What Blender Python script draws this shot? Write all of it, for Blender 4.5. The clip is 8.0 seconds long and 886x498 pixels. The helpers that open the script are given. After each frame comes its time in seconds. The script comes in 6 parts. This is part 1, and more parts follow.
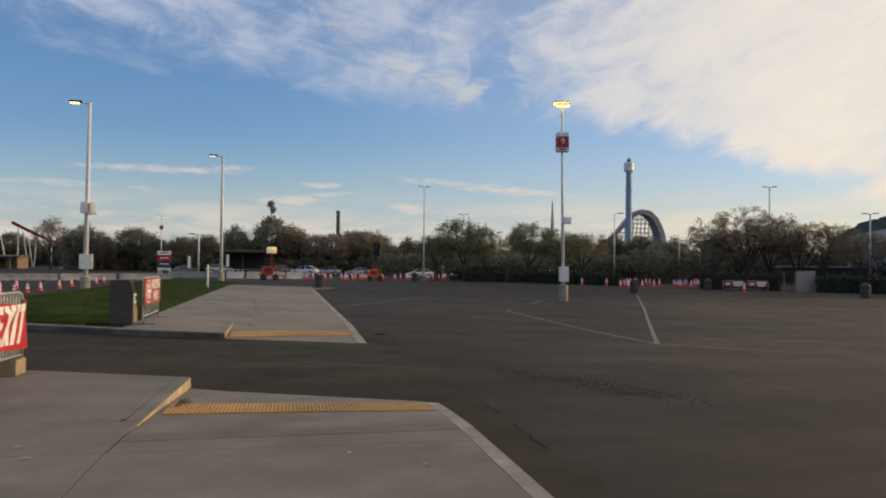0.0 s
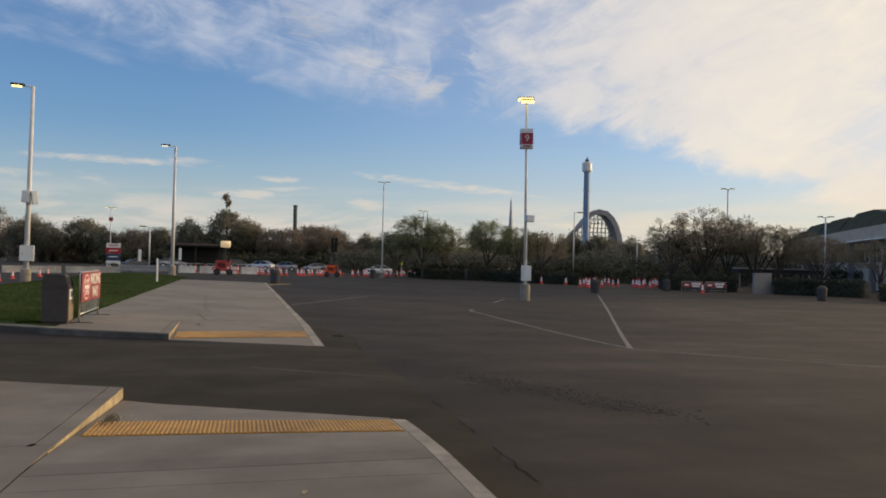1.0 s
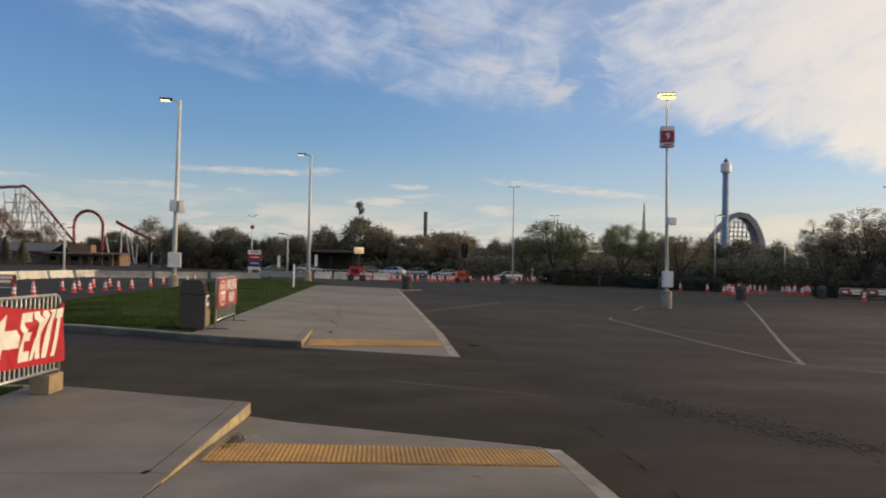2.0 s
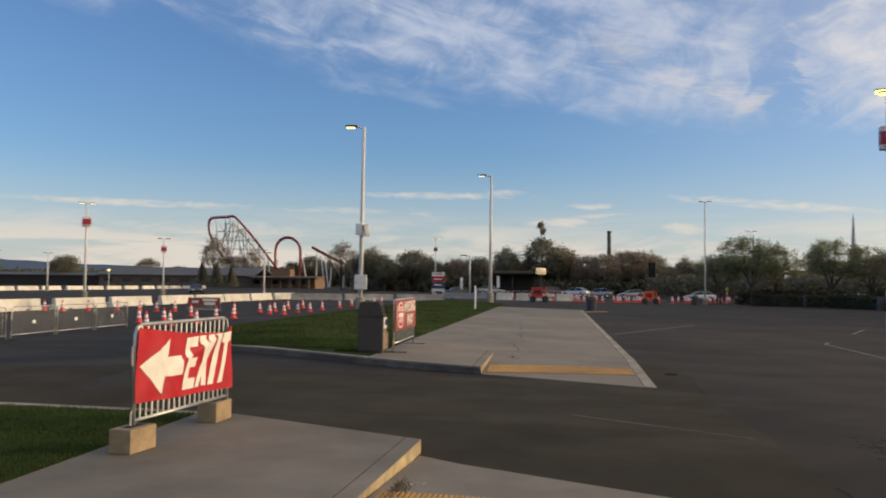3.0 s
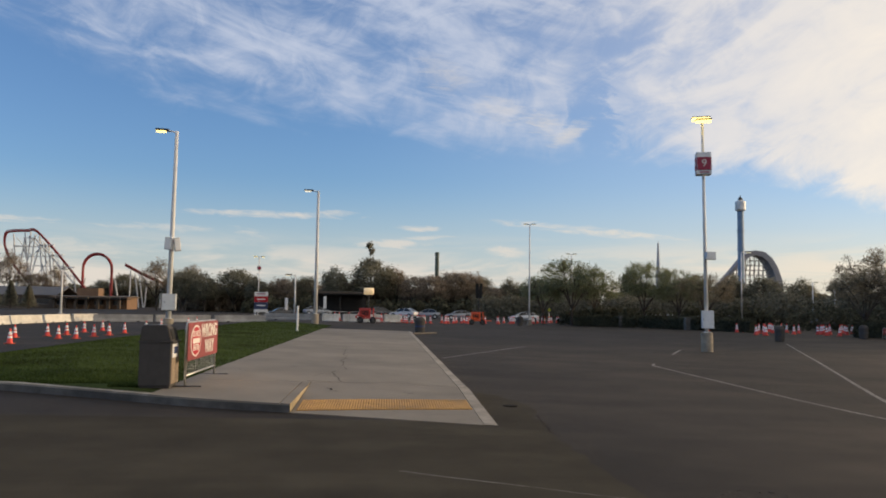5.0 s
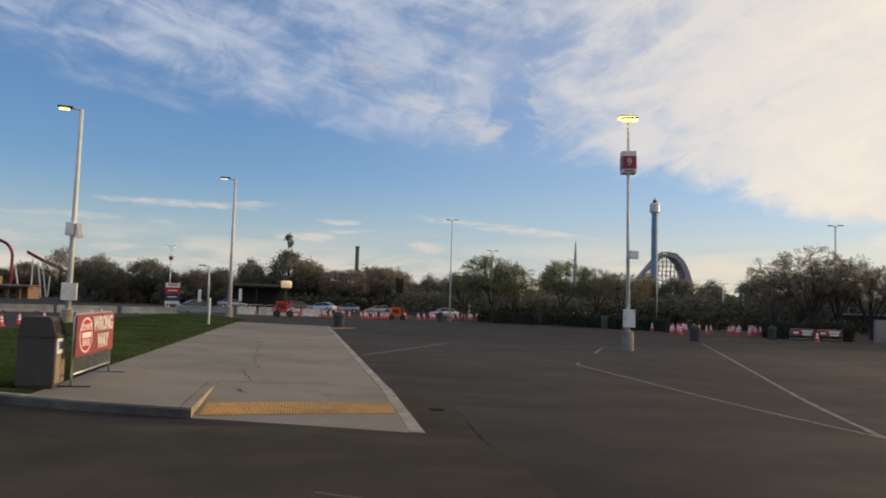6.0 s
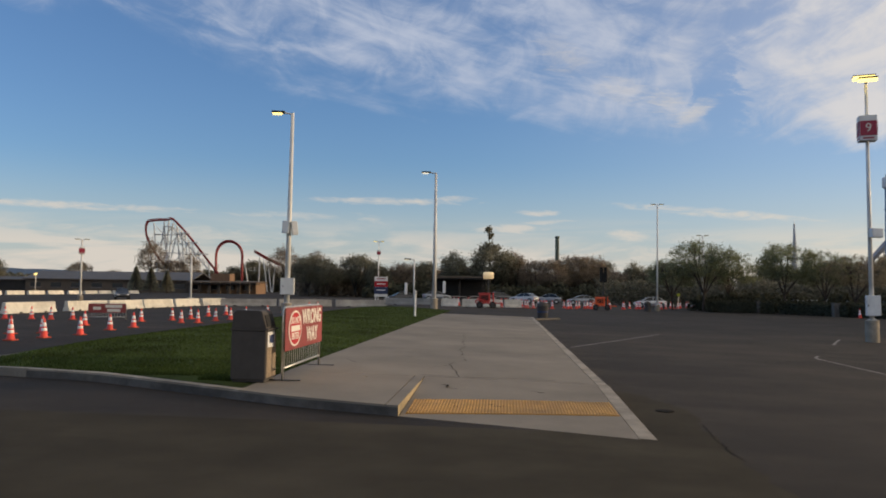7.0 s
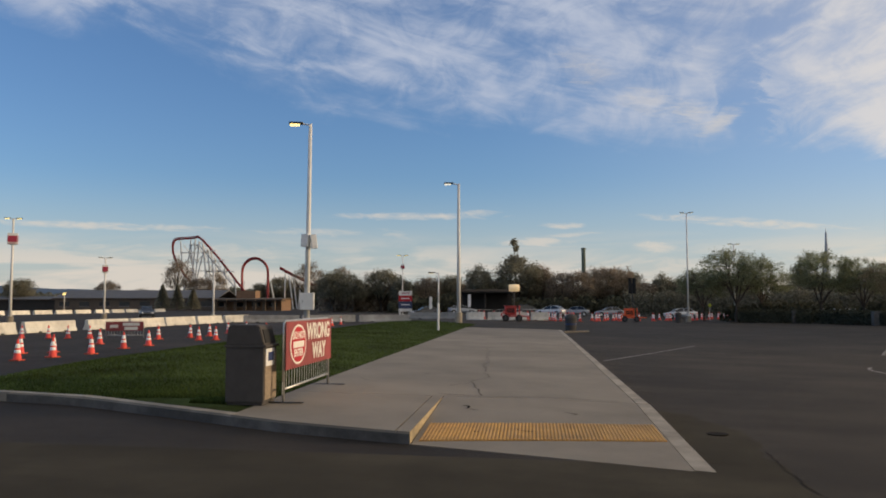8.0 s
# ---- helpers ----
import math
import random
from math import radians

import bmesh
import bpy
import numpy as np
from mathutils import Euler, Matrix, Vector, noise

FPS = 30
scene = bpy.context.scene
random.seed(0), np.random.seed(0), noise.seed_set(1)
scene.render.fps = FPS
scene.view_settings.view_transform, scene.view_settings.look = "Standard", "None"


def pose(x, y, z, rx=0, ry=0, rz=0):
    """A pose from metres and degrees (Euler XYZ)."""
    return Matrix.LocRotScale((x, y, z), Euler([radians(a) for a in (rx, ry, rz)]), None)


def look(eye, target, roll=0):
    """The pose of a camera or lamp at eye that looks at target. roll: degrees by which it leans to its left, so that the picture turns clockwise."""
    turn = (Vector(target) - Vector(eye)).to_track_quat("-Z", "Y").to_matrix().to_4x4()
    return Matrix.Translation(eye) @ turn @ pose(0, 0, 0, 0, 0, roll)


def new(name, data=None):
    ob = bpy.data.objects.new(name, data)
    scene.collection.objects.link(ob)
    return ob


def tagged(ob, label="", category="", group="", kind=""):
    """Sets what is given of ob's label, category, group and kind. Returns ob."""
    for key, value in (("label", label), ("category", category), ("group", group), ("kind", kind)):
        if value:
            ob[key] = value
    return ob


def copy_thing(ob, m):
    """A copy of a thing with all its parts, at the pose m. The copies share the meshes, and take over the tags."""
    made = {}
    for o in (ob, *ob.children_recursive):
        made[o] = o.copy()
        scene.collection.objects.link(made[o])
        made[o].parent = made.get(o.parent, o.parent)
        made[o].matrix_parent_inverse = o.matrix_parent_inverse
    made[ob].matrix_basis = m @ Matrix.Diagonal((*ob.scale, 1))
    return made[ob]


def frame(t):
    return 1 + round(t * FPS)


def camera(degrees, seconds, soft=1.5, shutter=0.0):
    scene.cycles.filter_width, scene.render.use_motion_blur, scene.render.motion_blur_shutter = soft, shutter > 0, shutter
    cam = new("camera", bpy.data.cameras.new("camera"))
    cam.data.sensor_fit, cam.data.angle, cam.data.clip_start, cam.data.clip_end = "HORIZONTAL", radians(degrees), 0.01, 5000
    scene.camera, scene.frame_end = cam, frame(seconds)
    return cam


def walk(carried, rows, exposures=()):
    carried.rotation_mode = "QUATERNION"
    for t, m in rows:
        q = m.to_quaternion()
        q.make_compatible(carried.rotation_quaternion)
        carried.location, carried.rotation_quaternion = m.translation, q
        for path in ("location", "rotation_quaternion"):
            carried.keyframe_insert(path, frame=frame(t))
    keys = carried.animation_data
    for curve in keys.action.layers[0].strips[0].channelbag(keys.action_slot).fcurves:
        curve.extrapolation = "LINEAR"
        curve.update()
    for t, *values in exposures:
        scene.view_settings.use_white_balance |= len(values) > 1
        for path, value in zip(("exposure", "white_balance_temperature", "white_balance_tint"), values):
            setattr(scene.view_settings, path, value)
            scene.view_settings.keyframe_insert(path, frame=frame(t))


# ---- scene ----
cam = camera(58.7, 8.0, 1.8, 0.25)
EXPO = [(0, -0.08), (3, 0.0), (5.2, 0.05), (6.5, -0.1), (8, -0.12)]
PATH = [
    (0, (-0.18, -1.4, 1.857), (0.21, 0.561, 1.896), 0.5),
    (0.5, (-0.1, -0.782, 1.88), (0.388, 1.157, 1.89), 1.1),
    (1, (-0.096, -0.179, 1.88), (0.399, 1.759, 1.913), 1.3),
    (1.5, (-0.107, 0.444, 1.841), (0.175, 2.424, 1.837), 0.8),
    (1.7, (-0.095, 0.687, 1.867), (0.151, 2.672, 1.884), 1.2),
    (2.8, (-0.091, 2.135, 1.829), (-0.283, 4.125, 1.899), 0.2),
    (3, (-0.11, 2.373, 1.832), (-0.396, 4.351, 1.919), 0.7),
    (3.5, (-0.107, 3.057, 1.845), (-0.483, 5.021, 1.907), 0.4),
    (4, (-0.077, 3.749, 1.827), (-0.281, 5.737, 1.906), -0.6),
    (4.5, (-0.035, 4.347, 1.823), (-0.135, 6.342, 1.932), 0.3),
    (5, (-0.074, 4.92, 1.81), (0.07, 6.909, 1.955), 0.8),
    (5.2, (-0.04, 5.184, 1.809), (0.112, 7.172, 1.962), 1.1),
    (6.3, (-0.1, 6.45, 1.805), (0.284, 8.408, 1.936), 1.8),
    (6.5, (-0.134, 6.701, 1.81), (0.053, 8.688, 1.939), 0.7),
    (7, (-0.165, 7.362, 1.771), (-0.321, 9.353, 1.874), 0.8),
    (7.5, (-0.178, 8.085, 1.727), (-0.38, 10.067, 1.897), -0.2),
    (8, (-0.161, 8.791, 1.694), (-0.381, 10.774, 1.833), -0.0),
]
walk(cam, [(t, look(eye, to, roll)) for t, eye, to, roll in PATH], EXPO)

# ---------- light ----------
def setup_world():
    w = bpy.data.worlds.new("evening_sky")
    scene.world = w
    w.use_nodes = True
    nt = w.node_tree
    nt.nodes.clear()
    N = nt.nodes.new

    def link(sock, val):
        if isinstance(val, (int, float)):
            sock.default_value = val
        else:
            nt.links.new(val, sock)

    def m(op, a, b=0.0, c=0.0, clamp=False):
        n = N("ShaderNodeMath")
        n.operation, n.use_clamp = op, clamp
        for i, v in enumerate((a, b, c)):
            link(n.inputs[i], v)
        return n.outputs[0]

    def smooth(v, a, b):
        n = N("ShaderNodeMapRange")
        n.interpolation_type = "SMOOTHSTEP"
        link(n.inputs["Value"], v)
        n.inputs["From Min"].default_value, n.inputs["From Max"].default_value = a, b
        return n.outputs["Result"]

    def noise_at(vec, scale, detail=6.0, rough=0.55, dist=0.0):
        n = N("ShaderNodeTexNoise")
        nt.links.new(vec, n.inputs["Vector"])
        n.inputs["Scale"].default_value, n.inputs["Detail"].default_value = scale, detail
        n.inputs["Roughness"].default_value, n.inputs["Distortion"].default_value = rough, dist
        return n.outputs["Fac"]

    def comb(x, y, z=0.0):
        n = N("ShaderNodeCombineXYZ")
        for i, v in enumerate((x, y, z)):
            link(n.inputs[i], v)
        return n.outputs[0]

    def blend(fac, a, b):
        n = N("ShaderNodeMix")
        n.data_type = "RGBA"
        link(n.inputs[0], fac)
        for i, v in ((6, a), (7, b)):
            if isinstance(v, tuple):
                n.inputs[i].default_value = (*v, 1)
            else:
                nt.links.new(v, n.inputs[i])
        return n.outputs[2]

    sky = N("ShaderNodeTexSky")
    sky.sky_type, sky.sun_disc = "NISHITA", False
    sky.sun_elevation, sky.sun_rotation = radians(SUN_EL), radians(SUN_AZ)
    sky.altitude, sky.air_density, sky.dust_density, sky.ozone_density = 50, 1.0, 0.4, 3.0

    tc = N("ShaderNodeTexCoord")
    sep = N("ShaderNodeSeparateXYZ")
    nt.links.new(tc.outputs["Generated"], sep.inputs[0])
    x, y, z = sep.outputs
    az = m("MULTIPLY", m("ARCTAN2", x, y), 57.2958)
    el = m("MULTIPLY", m("ARCSINE", z), 57.2958)
    # the high cloud deck: its lower edge sinks towards the sun
    past = m("MINIMUM", m("MAXIMUM", m("SUBTRACT", az, 18.0), 0.0), 30.0)
    rim = m("SUBTRACT", m("SUBTRACT", 12.7, m("MULTIPLY", az, 0.105)), m("MULTIPLY", m("MULTIPLY", past, past), 0.0085))
    rim = m("ADD", rim, m("MULTIPLY", m("MAXIMUM", m("SUBTRACT", -14.0, az), 0.0), 0.11))
    inside = m("SUBTRACT", el, rim)
    # fibres drawn out along the rim on one side and fanning upwards on the other, finer ripples and soft clumps
    fan = smooth(az, 9.0, 19.0)
    along_a, across_a = m("ADD", az, m("MULTIPLY", el, -0.25)), m("ADD", el, m("MULTIPLY", az, 0.22))
    along_b, across_b = m("ADD", az, m("MULTIPLY", el, 0.5)), m("SUBTRACT", el, m("MULTIPLY", az, 0.46))
    fib_a = noise_at(comb(m("MULTIPLY", along_a, 0.07), m("MULTIPLY", across_a, 0.33), 1.7), 1.0, 9, 0.6, 0.7)
    fib_b = noise_at(comb(m("MULTIPLY", along_b, 0.09), m("MULTIPLY", across_b, 0.30), 5.2), 1.0, 9, 0.6, 0.8)
    fibres = m("ADD", m("MULTIPLY", fib_a, m("SUBTRACT", 1.0, fan)), m("MULTIPLY", fib_b, fan))
    ripples = noise_at(comb(m("MULTIPLY", az, 0.26), m("MULTIPLY", el, 0.40), 3.0), 1.0, 9, 0.62, 0.9)
    clumps = noise_at(comb(m("MULTIPLY", az, 0.085), m("MULTIPLY", el, 0.15), 8.6), 1.0, 4, 0.5, 0.3)
    tex = m("ADD", m("ADD", m("MULTIPLY", fibres, 0.62), m("MULTIPLY", ripples, 0.40)), m("MULTIPLY", clumps, 0.38))
    edge_in = m("ADD", inside, m("MULTIPLY", m("SUBTRACT", tex, 0.7), 7.0))
    # a blue gap splits the deck; it is thicker towards the sun
    wave = m("MULTIPLY", m("SUBTRACT", ripples, 0.5), 7.0)
    g = m("DIVIDE", m("ADD", m("SUBTRACT", az, m("SUBTRACT", 18.6, m("MULTIPLY", el, 0.26))), wave), 1.25)
    gap = m("MULTIPLY", smooth(m("MULTIPLY", g, g), 1.5, 0.0), smooth(el, 18.0, 13.0))
    toward = smooth(az, 10.0, 34.0)
    cover = smooth(m("MULTIPLY", edge_in, m("ADD", 1.0, m("MULTIPLY", toward, 0.9))), -0.9, 3.0)
    dens = smooth(m("SUBTRACT", m("ADD", tex, m("MULTIPLY", toward, 0.17)), m("MULTIPLY", gap, 0.17)), 0.55, 0.86)
    veil = m("MULTIPLY", m("ADD", 0.13, m("MULTIPLY", toward, 0.35)), m("SUBTRACT", 1.0, m("MULTIPLY", gap, 0.7)))
    high = m("MULTIPLY", cover, m("ADD", veil, m("MULTIPLY", dens, m("SUBTRACT", 1.0, veil))), clamp=True)
    # low thin streaks over the horizon
    wob = noise_at(comb(m("MULTIPLY", m("ADD", az, m("MULTIPLY", el, 0.8)), 0.22), m("MULTIPLY", el, 1.0)), 1.7, 8, 0.66, 0.9)
    low = 0.0
    for a0, e0, w_, h_, k, s in STREAKS:
        da = m("DIVIDE", m("SUBTRACT", az, a0), w_)
        de = m("DIVIDE", m("SUBTRACT", el, m("ADD", e0, m("MULTIPLY", m("SUBTRACT", az, a0), k))), h_)
        r = m("ADD", m("MULTIPLY", da, da), m("MULTIPLY", de, de))
        one = m("MULTIPLY", smooth(m("ADD", r, m("MULTIPLY", m("SUBTRACT", wob, 0.5), 5.5)), 1.5, -0.9), s)
        low = m("MAXIMUM", low, one)
    bands = noise_at(comb(m("MULTIPLY", az, 0.055), m("MULTIPLY", el, 0.42)), 1.3, 7, 0.6, 0.6)
    bank = m("MULTIPLY", smooth(bands, 0.40, 0.60), m("MULTIPLY", smooth(el, 5.6, 2.2), 0.9))
    low = m("MAXIMUM", low, bank)
    # cloud colours: cool grey-white left of the sun, cream towards it
    cream = smooth(az, 0.0, 46.0)
    lit = smooth(tex, 0.55, 0.95)
    c_high = blend(cream, CLOUD_COOL, CLOUD_WARM)
    c_high = blend(m("MULTIPLY", lit, 0.6), blend(0.35, c_high, CLOUD_SHADE), c_high)
    c_low = blend(cream, CLOUD_LOW, CLOUD_LOW_WARM)
    tint = N("ShaderNodeMix")
    tint.data_type, tint.blend_type = "RGBA", "MULTIPLY"
    tint.inputs[0].default_value = 1.0
    nt.links.new(sky.outputs[0], tint.inputs[6])
    tint.inputs[7].default_value = (*AIR_TINT, 1)
    clear = tint.outputs[2]
    # a thin milky veil below the deck towards the sun
    clear = blend(m("MULTIPLY", smooth(az, -6.0, 26.0), 0.22), clear, VEIL)
    out = blend(m("MULTIPLY", high, 0.92), clear, c_high)
    haze = m("MULTIPLY", smooth(el, 9.5, 0.5), 0.60)
    out = blend(haze, out, blend(smooth(az, 8.0, 44.0), HAZE, HAZE_WARM))
    out = blend(low, out, c_low)
    bg = N("ShaderNodeBackground")
    nt.links.new(out, bg.inputs[0])
    bg.inputs[1].default_value = SKY_STRENGTH
    o = N("ShaderNodeOutputWorld")
    nt.links.new(bg.outputs[0], o.inputs[0])


SUN_AZ, SUN_EL, SKY_STRENGTH = 80.0, 7.0, 0.12
AIR_TINT = (1.6, 1.6, 1.9)
CLOUD_COOL, CLOUD_WARM, CLOUD_SHADE = (4.6, 5.0, 6.0), (9.8, 8.35, 6.3), (3.4, 4.1, 5.4)
VEIL = (4.6, 4.5, 4.6)
HAZE_WARM = (6.9, 5.9, 4.9)
CLOUD_LOW, CLOUD_LOW_WARM, HAZE = (6.3, 5.7, 5.0), (7.4, 6.5, 5.2), (4.7, 4.95, 5.3)
# azimuth, elevation, half width, half height, slope, strength
STREAKS = [(-8.6, 6.35, 5.6, 0.26, 0.0, 0.75), (-3.6, 6.6, 1.5, 0.34, 0.02, 0.7), (15.0, 5.5, 7.2, 0.32, -0.10, 0.8), (0.2, 4.45, 3.0, 0.36, 0.02, 0.75),
           (2.6, 4.9, 2.4, 0.2, 0.05, 0.6), (2.4, 5.6, 1.5, 0.24, -0.03, 0.7), (-16.0, 5.1, 3.6, 0.26, -0.02, 0.55), (-31.0, 5.2, 9.0, 0.26, 0.0, 0.75),
           (8.8, 4.0, 1.8, 0.42, -0.06, 0.75), (-9.4, 4.9, 1.4, 0.32, -0.25, 0.4), (12.5, 2.6, 5.0, 0.7, -0.05, 0.6), (-24.0, 3.6, 8.0, 0.6, 0.0, 0.55),
           (11.6, 13.0, 1.5, 1.0, -0.2, 0.5), (13.2, 12.5, 1.6, 0.7, 0.45, 0.5), (8.5, 14.1, 1.9, 1.0, -0.2, 0.32), (4.2, 16.5, 2.2, 1.2, -0.3, 0.32)]
setup_world()
sun = new("sun", bpy.data.lights.new("sun", "SUN"))
sun.data.energy, sun.data.angle, sun.data.color = 3.2, radians(7), (1.0, 0.74, 0.46)
sun.matrix_basis = look((0, 0, 0), (-math.sin(radians(SUN_AZ)) * math.cos(radians(SUN_EL)), -math.cos(radians(SUN_AZ)) * math.cos(radians(SUN_EL)), -math.sin(radians(SUN_EL))))


# ---------- materials ----------
def mat(name, color, rough=0.7, var=0.25, scale=3.0, fine=60.0, bump=0.2, metal=0.0, dark=None, stain=0.0, obj=0.0, emit=None, leaf=False, spec=0.5, streak=0.0, nw_dark=0.0):
    """Base colour varied at a coarse and a fine scale, with relief, stains and a little difference from piece to piece."""
    mt = bpy.data.materials.new(name)
    mt.use_nodes = True
    nt = mt.node_tree
    b = nt.nodes["Principled BSDF"]
    b.inputs["Roughness"].default_value, b.inputs["Metallic"].default_value = rough, metal
    b.inputs["Specular IOR Level"].default_value = spec
    N, L = nt.nodes.new, nt.links.new
    geo = N("ShaderNodeNewGeometry")

    def noi(sc, det=5):
        n = N("ShaderNodeTexNoise")
        L(geo.outputs["Position"], n.inputs["Vector"])
        n.inputs["Scale"].default_value, n.inputs["Detail"].default_value, n.inputs["Roughness"].default_value = sc, det, 0.6
        return n

    n1, n2 = noi(scale), noi(fine, 3)
    dk = dark or tuple(c * (1 - var) for c in color)
    lt = tuple(min(1, c * (1 + var)) for c in color)
    r1 = N("ShaderNodeValToRGB")
    r1.color_ramp.elements[0].position, r1.color_ramp.elements[1].position = 0.32, 0.68
    r1.color_ramp.elements[0].color, r1.color_ramp.elements[1].color = (*dk, 1), (*lt, 1)
    L(n1.outputs["Fac"], r1.inputs[0])
    col = r1.outputs[0]

    def times(c, fac_sock, lo, hi):
        r = N("ShaderNodeMapRange")
        L(fac_sock, r.inputs["Value"])
        r.inputs["To Min"].default_value, r.inputs["To Max"].default_value = lo, hi
        mx = N("ShaderNodeMix")
        mx.data_type, mx.blend_type = "RGBA", "MULTIPLY"
        mx.inputs[0].default_value = 1.0
        L(c, mx.inputs[6])
        L(r.outputs[0], mx.inputs[7])
        return mx.outputs[2]

    col = times(col, n2.outputs["Fac"], 1 - var * 0.9, 1 + var * 0.9)
    if stain:
        n3 = noi(scale * 0.23, 8)
        s = N("ShaderNodeMapRange")
        s.interpolation_type = "SMOOTHSTEP"
        L(n3.outputs["Fac"], s.inputs["Value"])
        s.inputs["From Min"].default_value, s.inputs["From Max"].default_value = 0.42, 0.62
        col = times(col, s.outputs[0], 1.0, 1 - stain)
    if streak:
        mp = N("ShaderNodeMapping")
        mp.inputs["Scale"].default_value = (0.16, 0.7, 0.3)
        mp.inputs["Rotation"].default_value = (0, 0, 0.25)
        L(geo.outputs["Position"], mp.inputs["Vector"])
        n4 = N("ShaderNodeTexNoise")
        n4.inputs["Scale"].default_value, n4.inputs["Detail"].default_value, n4.inputs["Distortion"].default_value = 1.0, 7, 0.6
        L(mp.outputs[0], n4.inputs["Vector"])
        s4 = N("ShaderNodeMapRange")
        s4.interpolation_type = "SMOOTHSTEP"
        L(n4.outputs["Fac"], s4.inputs["Value"])
        s4.inputs["From Min"].default_value, s4.inputs["From Max"].default_value = 0.4, 0.68
        col = times(col, s4.outputs[0], 1.0 - streak * 0.3, 1.0 + streak)
    if nw_dark:
        # darker towards the north-west, with a ragged border
        sp = N("ShaderNodeSeparateXYZ")
        L(geo.outputs["Position"], sp.inputs[0])
        rag = noi(0.35, 5)
        ad = N("ShaderNodeMath")
        ad.operation = "MULTIPLY_ADD"
        L(rag.outputs["Fac"], ad.inputs[0])
        ad.inputs[1].default_value = 6.0
        lane = N("ShaderNodeMath")
        lane.operation = "MULTIPLY_ADD"
        L(sp.outputs["Y"], lane.inputs[0])
        lane.inputs[1].default_value = -0.5
        L(sp.outputs["X"], lane.inputs[2])
        L(lane.outputs[0], ad.inputs[2])
        s5 = N("ShaderNodeMapRange")
        s5.interpolation_type = "SMOOTHSTEP"
        L(ad.outputs[0], s5.inputs["Value"])
        s5.inputs["From Min"].default_value, s5.inputs["From Max"].default_value = -1.0, 6.5
        col = times(col, s5.outputs[0], 1.0 - nw_dark, 1.0)
    if obj:
        oi = N("ShaderNodeObjectInfo")
        col = times(col, oi.outputs["Random"], 1 - obj, 1 + obj)
    if leaf:
        col = times(col, geo.outputs["Random Per Island"], 0.55, 1.45)
    L(col, b.inputs["Base Color"])
    if bump:
        bp = N("ShaderNodeBump")
        bp.inputs["Strength"].default_value, bp.inputs["Distance"].default_value = bump, 0.01
        L(n2.outputs["Fac"], bp.inputs["Height"])
        L(bp.outputs[0], b.inputs["Normal"])
    if leaf:
        tr = N("ShaderNodeBsdfTranslucent")
        L(col, tr.inputs["Color"])
        mix = N("ShaderNodeMixShader")
        mix.inputs[0].default_value = 0.5
        L(b.outputs[0], mix.inputs[1])
        L(tr.outputs[0], mix.inputs[2])
        L(mix.outputs[0], nt.nodes["Material Output"].inputs["Surface"])
    if emit:
        b.inputs["Emission Color"].default_value = (*emit[:3], 1)
        b.inputs["Emission Strength"].default_value = emit[3]
    return mt


ASPHALT = mat("asphalt", (0.051, 0.0395, 0.0285), 0.88, 0.30, 0.45, 90, 0.6, stain=0.36, spec=0.24, streak=0.26, nw_dark=0.40)
CROSSING = mat("brown_asphalt", (0.0545, 0.0465, 0.0325), 0.95, 0.2, 0.7, 90, 0.5, stain=0.2, spec=0.08, streak=0.12)
ASPHALT_OLD = mat("crumbled_asphalt", (0.038, 0.032, 0.026), 0.95, 0.5, 9, 60, 1.0)
CRACK = mat("tar", (0.014, 0.012, 0.010), 0.95, 0.3, 20, 90, 0.3, spec=0.1)
CRACK_DUSTY = mat("dusty_crack", (0.075, 0.064, 0.052), 0.95, 0.3, 20, 90, 0.3, spec=0.1)
CONCRETE = mat("concrete", (0.200, 0.172, 0.138), 0.9, 0.16, 1.1, 70, 0.35, stain=0.22, obj=0.05, spec=0.3, streak=0.06)
CONCRETE_OLD = mat("weathered_concrete", (0.226, 0.194, 0.153), 0.9, 0.13, 0.6, 70, 0.35, stain=0.16, obj=0.04, spec=0.3)
KERB = mat("kerb_concrete", (0.30, 0.26, 0.205), 0.88, 0.2, 3.0, 60, 0.4, stain=0.3, obj=0.06)
# concrete darkened a little to paint the shading of the ramp's slope
RAMP_SHADE = mat("shaded_concrete", (0.182, 0.157, 0.126), 0.85, 0.16, 1.1, 70, 0.35, stain=0.22, spec=0.3)
WORN_YELLOW = mat("worn_yellow_paint", (0.40, 0.31, 0.165), 0.85, 0.25, 5.0, 40, 0.3, dark=(0.25, 0.205, 0.14), stain=0.35)
# dark concrete of the hedge pillars; on the kerb it also carries shade
DARK_CONCRETE = mat("dark_concrete", (0.10, 0.093, 0.085), 0.85, 0.35, 3.0, 50, 0.4, stain=0.35)
# grooves darker than the ribs: grime, with the gaps' shade in the colour
TACTILE = mat("tactile_groove", (0.40, 0.20, 0.035), 0.75, 0.25, 5, 60, 0.2, stain=0.3)
TACTILE_RIB = mat("tactile_yellow", (0.53, 0.28, 0.05), 0.6, 0.2, 4, 60, 0.2, stain=0.3)
PAINT_LINE = mat("worn_line_paint", (0.165, 0.152, 0.135), 0.85, 0.5, 6, 40, 0.3, dark=(0.05, 0.044, 0.038))
SOIL = mat("lawn_soil", (0.042, 0.058, 0.016), 1.0, 0.5, 1.2, 45, 0.8, spec=0.05)
GRASS = mat("grass_blades", (0.056, 0.080, 0.022), 0.9, 0.5, 0.55, 8, 0.0, leaf=True, spec=0.05)
STEEL = mat("galvanised_steel", (0.50, 0.49, 0.47), 0.42, 0.15, 8, 80, 0.1, 0.75, stain=0.15)
ALU = mat("painted_pole", (0.66, 0.66, 0.65), 0.5, 0.08, 2, 30, 0.05, 0.0, stain=0.12)
